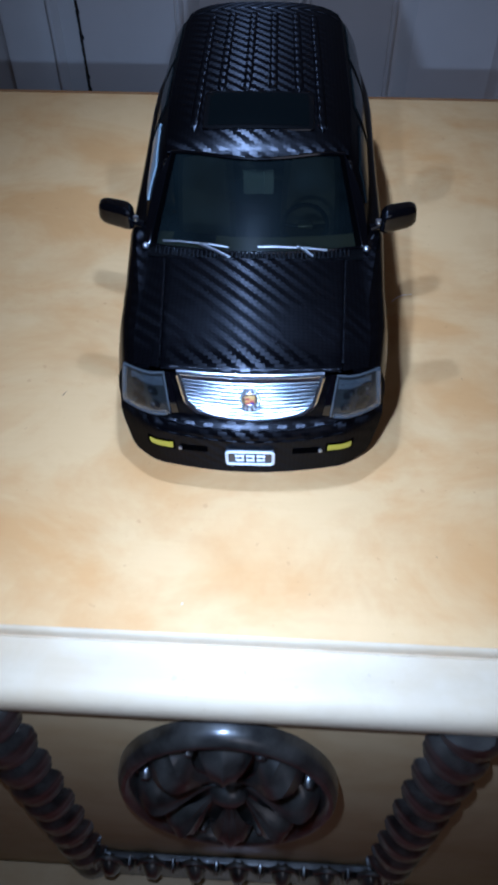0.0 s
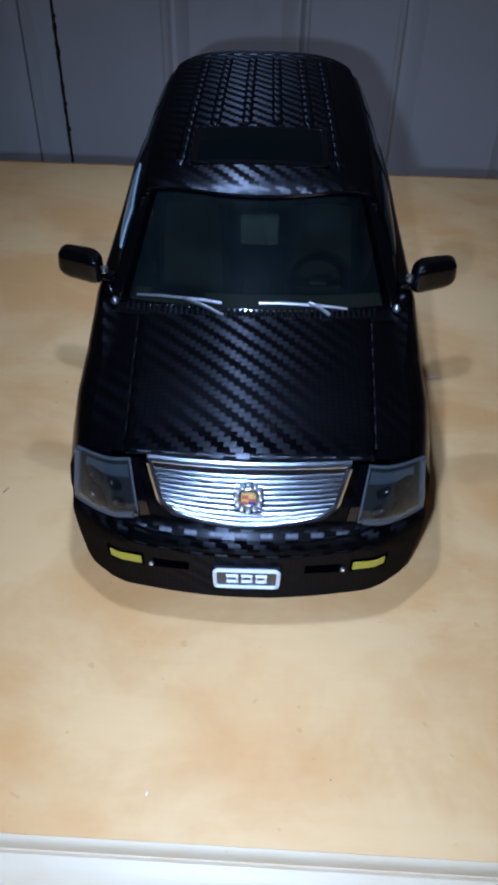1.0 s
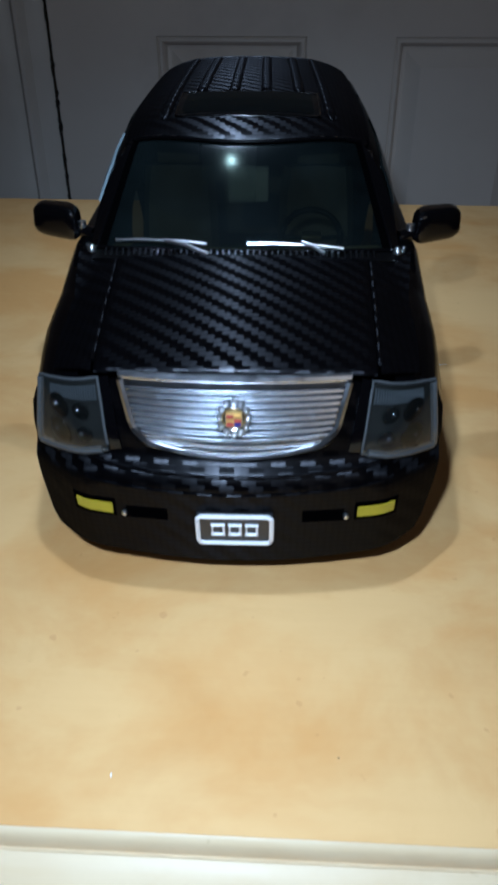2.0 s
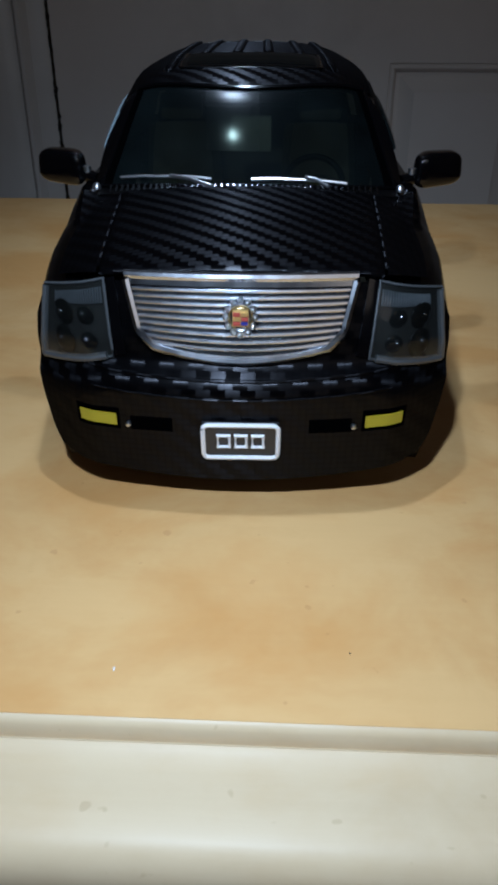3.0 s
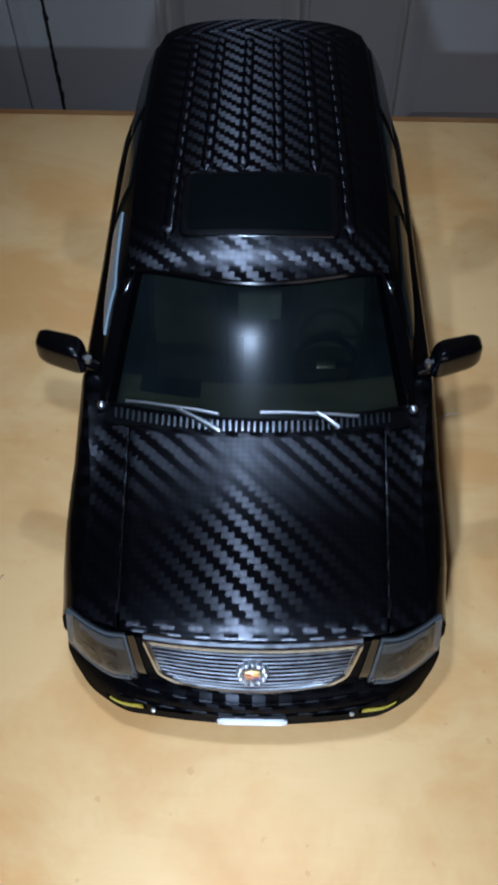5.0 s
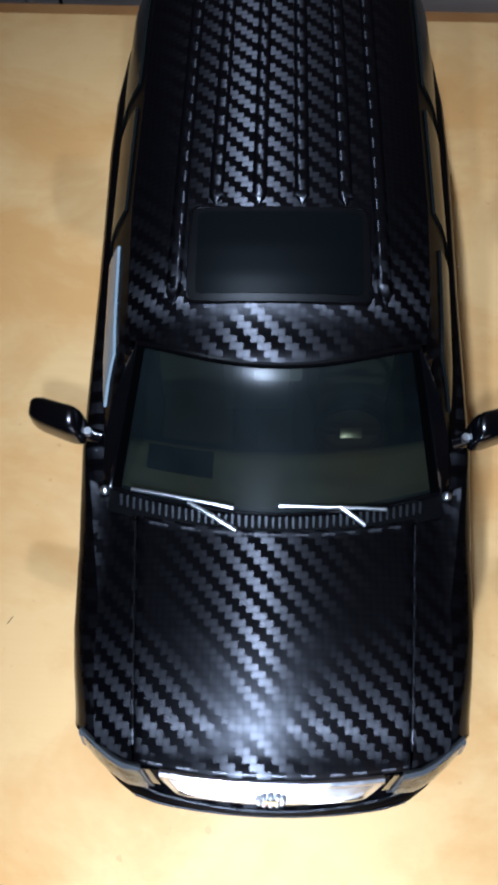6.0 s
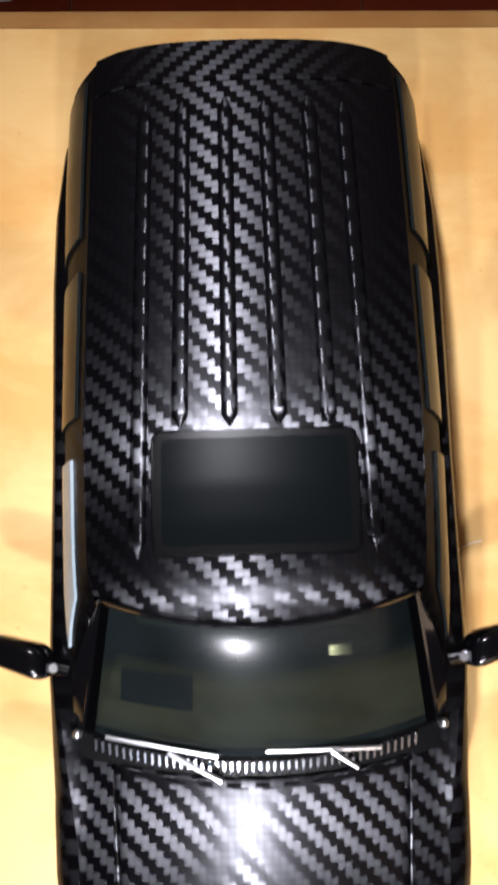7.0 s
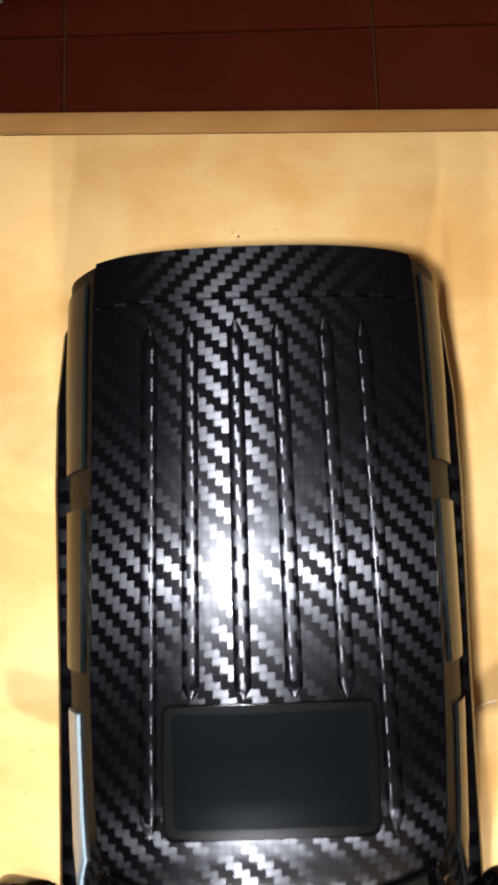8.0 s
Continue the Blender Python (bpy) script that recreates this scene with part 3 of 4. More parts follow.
def side_section(y, n):
    """Half outline from the shoulder down to the sill at the length y."""
    c = min(1.0, max(0.0, (y + 0.85) / 0.35))
    zd = lerp(deck_z(0.50, min(y, -0.6)), 0.715, c)
    pts = [(lerp(0.50, 0.552, c), zd), (lerp(0.545, 0.585, c), zd - 0.014), (lerp(0.583, 0.602, c), zd - 0.05), (0.606, 0.53), (0.612, 0.45), (0.612, 0.36), (0.608, 0.27), (0.603, 0.19), (0.590, 0.135), (0.53, 0.098)]
    lift = blend([(-1.34, 0.045), (-1.24, 0.022), (-1.14, 0.0)], y)
    pts = [(x, z + lift * max(0.0, min(1.0, (0.30 - z) / 0.2))) for x, z in pts]
    f = blend([(-1.5, 0.925), (-1.30, 0.950), (-1.20, 0.978), (-1.08, 1.003), (-0.9, 1.014), (-0.6, 1.016), (0.2, 1.034), (0.9, 1.060), (1.2, 1.056), (1.48, 1.015)], y)
    x, z = pts[n]
    nose = min(1.0, max(0.0, (-1.02 - y) / 0.28))
    return x * f * (1 - 0.085 * nose * max(0.0, min(1.0, (0.36 - z) / 0.24))), z


ROWS_SIDE = 10
ARCHES = (-0.93, 0.97)
ARCH_R, HUB_Z = 0.285, 0.235


def body_side(sign):
    """One flank from nose to tail, with the wheel arches cut out of it."""
    bm = bmesh.new()
    n = 116
    grid = []
    for i in range(n + 1):
        s = i / n
        y_mid = lerp(-1.34, 1.45, s)
        col = []
        fine = 30
        for j in range(fine + 1):
            t = j / fine * (ROWS_SIDE - 1)
            a = min(int(t), ROWS_SIDE - 2)
            p, q = side_section(y_mid, a), side_section(y_mid, a + 1)
            x, z = lerp(p[0], q[0], t - a), lerp(p[1], q[1], t - a)
            yf, yr = front_y(x, z), rear_y(x, z)
            y = yf + (yr - yf) * s
            col.append(bm.verts.new((sign * x, y, z)))
        grid.append(col)
    for i in range(n):
        for j in range(30):
            quad = (grid[i][j], grid[i + 1][j], grid[i + 1][j + 1], grid[i][j + 1])
            mid = sum((v.co for v in quad), Vector()) / 4
            if any((mid.y - a) ** 2 + (mid.z - HUB_Z) ** 2 < ARCH_R ** 2 for a in ARCHES):
                continue
            bm.faces.new(quad)
    bmesh.ops.delete(bm, geom=[v for v in bm.verts if not v.link_faces], context="VERTS")
    rim = [e for e in bm.edges if e.is_boundary]
    for e in rim:
        for v in e.verts:
            for a in ARCHES:
                d = math.hypot(v.co.y - a, v.co.z - HUB_Z)
                if d < ARCH_R * 1.12 and v.co.z > 0.075:
                    v.co.y, v.co.z = a + (v.co.y - a) * ARCH_R / d, HUB_Z + (v.co.z - HUB_Z) * ARCH_R / d
    made = bmesh.ops.extrude_edge_only(bm, edges=rim)["geom"]
    for v in made:
        if isinstance(v, bmesh.types.BMVert):
            v.co.x -= sign * 0.05
    return bm


for sign in (-1, 1):
    part("body_side", body_side(sign), carbon_side, car, "black carbon-wrapped flank")
    for a in ARCHES:
        well = lathe([(ARCH_R + 0.004, sign * 0.30), (ARCH_R + 0.004, sign * 0.54)], (0, a, HUB_Z), "x", 36)
        bmesh.ops.delete(well, geom=[v for v in well.verts if v.co.z < 0.02], context="VERTS")
        part("wheel_well", well, matt_black, car)


def fascia(rear=False):
    """The nose (or tail) between the two flanks, from the top edge down to its lower lip."""
    ends = [side_section(1.45 if rear else -1.34, n) for n in range(ROWS_SIDE)]

    def fn(u, v):
        f = 2 * u - 1
        t = v * (ROWS_SIDE - 1)
        a = min(int(t), ROWS_SIDE - 2)
        x = f * lerp(ends[a][0], ends[a + 1][0], t - a)
        z = lerp(ends[a][1], ends[a + 1][1], t - a)
        if not rear:
            z += 0.052 * (1 - f * f) * (1 - v) ** 3
            z -= 0.045 * (1 - abs(f) ** 1.7) * max(0.0, min(1.0, (0.30 - (z - 0.045)) / 0.2)) * (1.0 if z < 0.40 else 0.0) * min(1.0, max(0.0, (0.36 - z) / 0.16))
        y = rear_y(x, z) if rear else front_y(x, z)
        return (x, y, z)
    return sheet(fn, 72, 54, 0.02 if rear else -0.02)


part("front_bumper", fascia(), carbon_front, car, "black carbon-wrapped nose and bumper")
part("rear_bumper", fascia(True), carbon_front, car, "black carbon-wrapped tail")
part("underbody", box((-0.42, -1.16, 0.085), (0.42, 1.36, 0.14), 0.02), matt_black, car)


def hood_rear(x):
    return -0.661 + 0.30 * x * x


def seam_x(y):
    return blend([(-1.30, 0.368), (-1.23, 0.376), (-0.62, 0.412)], y)


def hood():
    def fn(u, v):
        f = 2 * u - 1
        y0 = front_y(0.37 * f, 0.70) - 0.004
        y = lerp(y0, hood_rear(0.41 * f), v)
        x = f * seam_x(y)
        edge = min(1.0, (1 - abs(f)) / 0.03, v / 0.02 + 0.2, (1 - v) / 0.02)
        return (x, y, deck_z(x, y) + 0.002 + 0.008 * math.sqrt(max(0, edge)))
    us = [0, 0.004, 0.009, 0.015] + [0.015 + 0.97 * i / 40 for i in range(1, 40)] + [0.985, 0.991, 0.996, 1]
    vs = [0, 0.005, 0.012, 0.02] + [0.02 + 0.96 * i / 40 for i in range(1, 40)] + [0.98, 0.988, 0.995, 1]
    return sheet(fn, 0, 0, 0.012, us, vs)


part("hood", hood(), carbon_top, car, "black carbon-weave bonnet")


def wing(sign):
    """The top of one front wing, beside the bonnet."""
    def fn(u, v):
        y_o = lerp(front_y(0.478, 0.65), -0.50, v)
        y = lerp(lerp(front_y(0.37, 0.69), -0.56, v), y_o, u)
        x_in, x_out = seam_x(y) + 0.006, side_section(y, 0)[0] + 0.002
        x = lerp(x_in, x_out, u)
        z = deck_z(x, min(y, -0.6)) + 0.004 * (1 - u)
        return (sign * x, y, lerp(z, max(z, side_section(y, 0)[1]), u))
    return sheet(fn, 10, 40, 0.0)


for sign in (-1, 1):
    part("front_wing", wing(sign), carbon_top, car)
    # raised bead added along the seam to draw its bright highlight
    seam = [(sign * (seam_x(y) + 0.003), y, deck_z(seam_x(y), y) + 0.0045) for y in (lerp(-1.245, -0.63, i / 40) for i in range(41))]
    part("seam_glint_bead", tube(seam, 0.0050, 8), carbon_edge, car)

# ---- cabin ----
def roof_z(x, y):
    zr = blend([(-0.30, 0.978), (-0.247, 1.010), (-0.225, 1.0225), (-0.20, 1.033), (-0.14, 1.051), (-0.07, 1.065), (0.0, 1.074), (0.10, 1.082), (0.30, 1.088), (0.60, 1.091), (0.90, 1.089), (1.15, 1.083), (1.28, 1.075), (1.36, 1.064), (1.45, 1.046)], y)
    k2 = abs(x) / 0.445
    return zr - 0.021 * k2 ** 2 - 0.048 * k2 ** 5


def roof_front(x):
    return -0.247 + 0.46 * x * x


def roof_half(y):
    return blend([(-0.27, 0.410), (-0.1, 0.438), (0.3, 0.452), (1.0, 0.448), (1.30, 0.447), (1.44, 0.445)], y)


def roof(y_from, y_to, edge_from=None, back_bow=0.0, lift=0.0):
    def fn(u, v):
        f = 2 * u - 1
        y0 = edge_from(0.42 * f) if edge_from else y_from
        y = lerp(y0, y_to - back_bow * f * f, v)
        x = f * roof_half(y)
        return (x, y, roof_z(min(0.445, abs(x)), y) + lift)
    return sheet(fn, 48, 60, 0.02)


part("roof", roof(-0.247, 1.285, roof_front), carbon_top, car, "black carbon-weave roof")
part("roof_spoiler", roof(1.292, 1.446, None, 0.012, 0.004), carbon_tail, car, "black carbon-weave tail spoiler")

BELT_Z = 0.712


def cabin_point(sign, v, u, out=0.0):
    """A place on the cabin's flank: v from front to rear, u from the waistline up to the roof's edge."""
    yb, yt = lerp(-0.50, 1.455, v), lerp(-0.215, 1.425, v)
    y = lerp(yb, yt, u)
    xb = blend([(-0.5, 0.520), (-0.25, 0.548), (0.3, 0.570), (1.1, 0.582), (1.46, 0.576)], yb)
    xt = roof_half(yt) + 0.004
    zt = roof_z(0.445, yt) - 0.004
    bulge = 0.022 * math.sin(math.pi * u)
    return Vector((sign * (lerp(xb, xt, u) + bulge + out), y, lerp(BELT_Z, zt, u)))


def cabin_side(sign):
    return sheet(lambda u, v: cabin_point(sign, u, v), 60, 12, 0.012 * sign)


def window_patch(sign, y0, y1, u0, u1, out, front_lean=0.0, back_lean=0.0):
    """A pane let into the cabin's flank between two lengths."""
    def fn(u, v):
        uu = lerp(u0, u1, v)
        ya = y0 + front_lean * (uu - u0)
        yb = y1 + back_lean * (uu - u0)
        y = lerp(ya, yb, u)
        a = lerp(-0.50, -0.215, uu)
        b = lerp(1.455, 1.425, uu)
        return cabin_point(sign, (y - a) / (b - a), uu, out)
    return sheet(fn, 20, 10, 0.01 * sign)


for sign in (-1, 1):
    part("cabin_side", cabin_side(sign), carbon_pillar, car, "black carbon-wrapped window frame")
    part("door_window", window_patch(sign, -0.30, 0.20, 0.40, 0.76, 0.010, 0.36), pale_reflect_glass if sign < 0 else tint_black, car, "front door window with a pale reflection in its colour" if sign < 0 else "dark front door window")
    part("rear_door_window", window_patch(sign, 0.31, 0.74, 0.08, 0.88, 0.010), tint_black, car, "dark tinted rear door window")
    part("quarter_window", window_patch(sign, 0.85, 1.39, 0.08, 0.88, 0.010), tint_black, car, "dark tinted quarter window")


def screen(u, v, out=0.0):
    """Windscreen: u across, v from the cowl up to the roof."""
    f = 2 * u - 1
    xb, xt = 0.495 * f, 0.405 * f
    yb = -0.612 + 0.36 * xb * xb
    yt = roof_front(xt) - 0.004
    zb, zt = 0.753 - 0.09 * xb * xb, roof_z(xt, yt + 0.004) - 0.001
    bulge = 0.020 * v * v * (1 - v ** 3) + out       # straight below, rounded off towards the roof
    return Vector((lerp(xb, xt, v), lerp(yb, yt, v) - bulge * 0.7, lerp(zb, zt, v) + bulge * 0.7))


windscreen = part("windscreen", sheet(lambda u, v: screen(u, v), 30, 20, 0.0), screen_glass, car, "dark tinted windscreen")
windscreen.visible_shadow = False
for sign in (-1, 1):
    def pillar(u, v, sign=sign):
        edge = screen(1.0 if sign > 0 else 0.0, v, 0.006)
        far = cabin_point(sign, 0.0, v, 0.004)
        far.z = max(far.z, edge.z - 0.02)
        return edge.lerp(far, u * 1.06 - 0.05)
    part("a_pillar", sheet(pillar, 6, 16, 0.02 * sign), gloss_black, car)
part("screen_surround", tube([screen(0.0, 1 - i / 12, 0.002) for i in range(13)] + [screen(i / 20, 0.0, 0.0) for i in range(1, 21)] + [screen(1.0, i / 12, 0.002) for i in range(1, 13)], 0.007, 6), gloss_black, car)
def border(u0, u1, v0, v1):
    """A strip of the black printed margin of the windscreen."""
    return sheet(lambda u, v: screen(lerp(u0, u1, u), lerp(v0, v1, v), 0.0035), 20, 16, 0.0)


for u0, u1, v0, v1 in ((0.0, 0.032, 0.0, 0.975), (0.968, 1.0, 0.0, 0.975), (0.0, 1.0, 0.975, 1.0)):
    part("black_margin", border(u0, u1, v0, v1), void_black, windscreen, "black printed margin")
part("header_seal", tube([screen(i / 24, 1.0, 0.004) for i in range(25)], 0.008, 6), gloss_black, car)


def tailgate(u, v):
    f = 2 * u - 1
    return (f * lerp(0.535, 0.445, v), lerp(1.462, 1.432, v) - 0.05 * f * f, lerp(0.70, 1.04 - 0.05 * f ** 4, v))


part("tailgate", sheet(tailgate, 24, 12, -0.02), gloss_black, car)
part("rear_window", sheet(lambda u, v: Vector(tailgate(0.08 + 0.84 * u, 0.25 + 0.6 * v)) + Vector((0, 0.006, 0)), 16, 8, -0.008), tint_black, car, "dark tinted rear window")
for sign in (-1, 1):
    def lamp_fn(u, v, sign=sign):
        x = sign * lerp(0.47, 0.575, u)
        return (x, rear_y(abs(x), lerp(0.45, 0.70, v)) + 0.008, lerp(0.45, 0.70, v))
    part("tail_lamp", sheet(lamp_fn, 6, 8, -0.02 * sign), tail_red, car, "red tail lamp")

# roof ribs, rails and sunroof
def rib(x0, x1, y0, y1, width, height):
    """A raised bead pressed along the roof, tapered to a point at both ends."""
    def fn(u, v):
        w = width * min(1.0, (v + 0.002) / 0.035, (1 - v + 0.002) / 0.05)
        x, y = lerp(x0, x1, v) + (u - 0.5) * w, lerp(y0, y1, v)
        h = (1 - (2 * u - 1) ** 4) * height * min(1, w / width + 0.15)
        return (x, y, roof_z(x, y) + h - 0.001)
    return sheet(fn, 10, 60, 0.0)


for x0, x1 in ((-0.192, -0.176), (-0.062, -0.055), (0.066, 0.062), (0.196, 0.184)):
    part("roof_rib", rib(x0, x1, 0.245, 1.235, 0.046, 0.011), carbon_top, car)
for sign in (-1, 1):
    part("roof_rail", rib(sign * 0.304, sign * 0.285, -0.085, 1.225, 0.046, 0.014), carbon_top, car, "raised carbon-wrapped roof rail")


def rounded(u, v, x_half, y0, y1, r, lift):
    """A place on a panel with rounded corners, laid on the roof."""
    x, y = (2 * u - 1) * x_half, lerp(y0, y1, v)
    dy = max(0.0, r - (y - y0), r - (y1 - y))
    x *= 1 - (r - math.sqrt(max(0.0, r * r - dy * dy))) / x_half
    return (x, y, roof_z(x, y) + lift)


def panel_edge(x_half, y0, y1, r, lift, steps=7):
    """The outline of such a panel."""
    pts = []
    for cx, cy, a0 in ((x_half - r, y1 - r, 0), (r - x_half, y1 - r, 90), (r - x_half, y0 + r, 180), (x_half - r, y0 + r, 270)):
        for i in range(steps):
            q = radians(a0 + 90 * i / (steps - 1))
            x, y = cx + r * math.cos(q), cy + r * math.sin(q)
            pts.append((x, y, roof_z(x, y) + lift))
    return pts


EASE = [0, 0.02, 0.05, 0.09, 0.14] + [0.14 + 0.72 * i / 10 for i in range(1, 10)] + [0.86, 0.91, 0.95, 0.98, 1]
sun = part("sunroof", sheet(lambda u, v: rounded(u, v, 0.262, -0.080, 0.236, 0.024, 0.006), 20, 0, 0.008, None, EASE), satin_black, car, "smoked sunroof")
part("sunroof_glass", sheet(lambda u, v: rounded(u, v, 0.240, -0.056, 0.216, 0.018, 0.008), 20, 0, 0.004, None, EASE), roof_glass, sun, "smoked glass panel")
part("sunroof_rim", tube(panel_edge(0.262, -0.080, 0.236, 0.024, 0.005), 0.0050, 6, None, True), gloss_black, sun, "glossy edge round the sunroof")

# cowl: dark trough with upright fins
def cowl_point(u, v):
    f = 2 * u - 1
    x = 0.50 * f
    return (x, lerp(hood_rear(x) - 0.01, -0.600 + 0.36 * x * x, v), lerp(0.744, 0.751, v) - 0.10 * x * x)


cowl = part("cowl", sheet(cowl_point, 30, 4, 0.03), matt_black, car, "black ribbed cowl under the windscreen")
def fin_shape():
    """An upright rib with its face tilted to glint towards the camera."""
    bm = box((-0.0062, -0.027, -0.010), (0.0062, 0.027, 0.006), 0.003, None, 1)
    bmesh.ops.rotate(bm, cent=(0, 0, 0), matrix=Matrix.Rotation(radians(26.5), 3, "X"), verts=bm.verts)
    return bm


fin_mesh = None
for n in range(46):
    x = lerp(-0.46, 0.43, n / 45)
    if fin_mesh is None:
        fin = part("fin", fin_shape(), fin_metal, cowl)
        fin_mesh = fin.data
    else:
        fin = new("fin", fin_mesh)
        fin.parent = cowl
    p = cowl_point(x / 1.0 + 0.5, 0.45)
    fin.location = (x * DM, p[1] * DM, (p[2] - 0.002) * DM)
for sign in (-1, 1):
    part("washer_nozzle", lathe([(0.014, 0.0), (0.014, 0.012), (0.008, 0.02), (0.002, 0.022)], (sign * 0.513, -0.535, 0.722), "z", 10), bright_metal, car, "small bright washer nozzle")

# wipers
def wiper(tip, inner, joint, base):
    arm = part("wiper", tube([base, Vector(base).lerp(Vector(joint), 0.5) + Vector((0, 0, 0.006)), joint], 0.0068, 8), bright_metal, car, "bright metal windscreen wiper")
    mid = (Vector(tip) + Vector(inner)) / 2 + Vector((0, 0, 0.005))
    part("blade", tube([tip, Vector(tip).lerp(mid, 0.5) + Vector((0, 0, 0.003)), mid, mid.lerp(Vector(inner), 0.5) + Vector((0, 0, 0.003)), inner], 0.0056, 8), bright_metal, arm)


wiper((-0.427, -0.542, 0.762), (-0.120, -0.600, 0.772), (-0.255, -0.585, 0.778), (-0.112, -0.664, 0.762))
wiper((0.327, -0.590, 0.758), (0.012, -0.590, 0.770), (0.190, -0.592, 0.778), (0.262, -0.640, 0.760))

# door mirrors
def mirror_shell(sign):
    """A rounded, slightly wedge-shaped housing."""
    bm = bmesh.new()
    bmesh.ops.create_cube(bm, size=1)
    bmesh.ops.bevel(bm, geom=bm.edges[:], offset=0.30, segments=6, profile=0.52, affect="EDGES")
    for v in bm.verts:
        x, y, z = v.co
        wide = 0.175 * (1 - 0.10 * z)
        v.co = (sign * (0.676 + x * wide), -0.318 + y * 0.095 * (1 - 0.25 * x) + 0.055 * x, 0.757 + z * 0.118 * (1 - 0.12 * x) + 0.006 * x)
    return bm


for sign in (-1, 1):
    mirror = part("door_mirror", mirror_shell(sign), gloss_black, car, "gloss black door mirror")
    part("mirror_bracket", tube([(sign * 0.545, -0.360, 0.718), (sign * 0.580, -0.352, 0.728), (sign * 0.625, -0.335, 0.742)], lambda t: 0.026 - 0.006 * t, 10), gloss_black, mirror)
    part("mirror_pin", tube([(sign * 0.578, -0.356, 0.735), (sign * 0.578, -0.356, 0.764)], 0.013, 10), bright_metal, mirror)
    glass = sheet(lambda u, v, s=sign: (s * lerp(0.625, 0.722, u), -0.290 + 0.060 * lerp(-0.4, 0.4, u), lerp(0.730, 0.800, v)), 4, 4, 0.006 * sign)
    part("mirror_glass", glass, chrome, mirror)

# ---- nose details, all laid on the nose surface ----
def on_nose(x, z, out):
    return Vector((x, front_y(x, z) - out, z))


def nose_patch(tl, tr, br, bl, out, thick, nu=16, nv=10, sag=0.0):
    """A plate on the nose between four corners given as (x, z)."""
    def fn(u, v):
        x = lerp(lerp(tl[0], tr[0], u), lerp(bl[0], br[0], u), v)
        z = lerp(lerp(tl[1], tr[1], u), lerp(bl[1], br[1], u), v) - sag * v * math.sin(math.pi * u)
        return on_nose(x, z, out)
    return sheet(fn, nu, nv, -thick)


# radiator grille
G_TOP, G_BOT = 0.684, 0.508


def grille_half(z):
    t = (G_TOP - z) / (G_TOP - G_BOT)
    return 0.296 - 0.042 * t - 0.03 * max(0, t - 0.8) / 0.2


def grille_outline(steps=14):
    pts = []
    for i in range(steps + 1):
        pts.append((lerp(-0.296, 0.296, i / steps), G_TOP))
    for i in range(1, steps):
        z = lerp(G_TOP, G_BOT, i / steps)
        pts.append((grille_half(z), z))
    for i in range(steps + 1):
        x = lerp(0.225, -0.225, i / steps)
        pts.append((x, G_BOT - 0.034 * math.cos(x / 0.225 * math.pi / 2)))
    for i in range(1, steps):
        z = lerp(G_BOT, G_TOP, i / steps)
        pts.append((-grille_half(z), z))
    return pts


def grille_backing():
    def fn(u, v):
        z = lerp(G_TOP, G_BOT, v)
        x = (2 * u - 1) * grille_half(z)
        z -= 0.034 * v ** 2 * math.cos((2 * u - 1) * math.pi / 2)
        return on_nose(x, z, 0.004)
    return sheet(fn, 20, 10, -0.01)


grille = part("grille", grille_backing(), grille_dark, car, "chrome slatted radiator grille")
part("grille_frame", tube([on_nose(x, z, 0.010) for x, z in grille_outline()], 0.0125, 8, None, True), chrome, grille, "chrome surround")
part("grille_header", nose_patch((-0.290, 0.690), (0.290, 0.690), (0.288, 0.662), (-0.288, 0.662), 0.016, 0.012, 24, 4), chrome, grille)
for n in range(10):
    t = (n + 0.5) / 10
    z = lerp(0.660, G_BOT - 0.010, t)
    half = grille_half(z) - 0.006
    pts = []
    for i in range(21):
        f = -1 + i / 10
        zz = z - 0.022 * t ** 2 * math.cos(f * math.pi / 2)
        pts.append(on_nose(f * half, zz, 0.011 + 0.004 * (1 - f * f)))
    part("slat", tube(pts, 0.0054, 8), chrome, grille)
EY = front_y(0, 0.592)
emblem = part("emblem", lathe([(0.024, 0.0), (0.028, -0.005), (0.032, -0.008), (0.035, -0.005), (0.035, 0.012)], on_nose(0, 0.592, 0.022), "y", 24, None, (1.0, 1.1)), chrome, grille, "chrome wreath badge with a small coloured crest")
for n in range(12):
    q = 2 * math.pi * n / 12
    c = on_nose(0.037 * math.sin(q), 0.592 + 0.042 * math.cos(q), 0.028)
    part("leaf", lathe([(0.002, -0.010), (0.006, -0.007), (0.0085, 0.0), (0.0085, 0.010)], c, "y", 8), bright_metal, emblem)
part("crest", box((-0.021, EY - 0.036, 0.571), (0.021, EY - 0.024, 0.615), 0.005), crest_gold, emblem)
for dx, dz, m in ((-0.010, 0.012, crest_red), (0.010, 0.012, crest_gold), (-0.010, 0.0, crest_gold), (0.010, 0.0, crest_red), (-0.010, -0.012, crest_red), (0.010, -0.012, crest_blue)):
    part("crest_field", box((dx - 0.009, EY - 0.039, 0.593 + dz - 0.005), (dx + 0.009, EY - 0.034, 0.593 + dz + 0.005)), m, emblem)

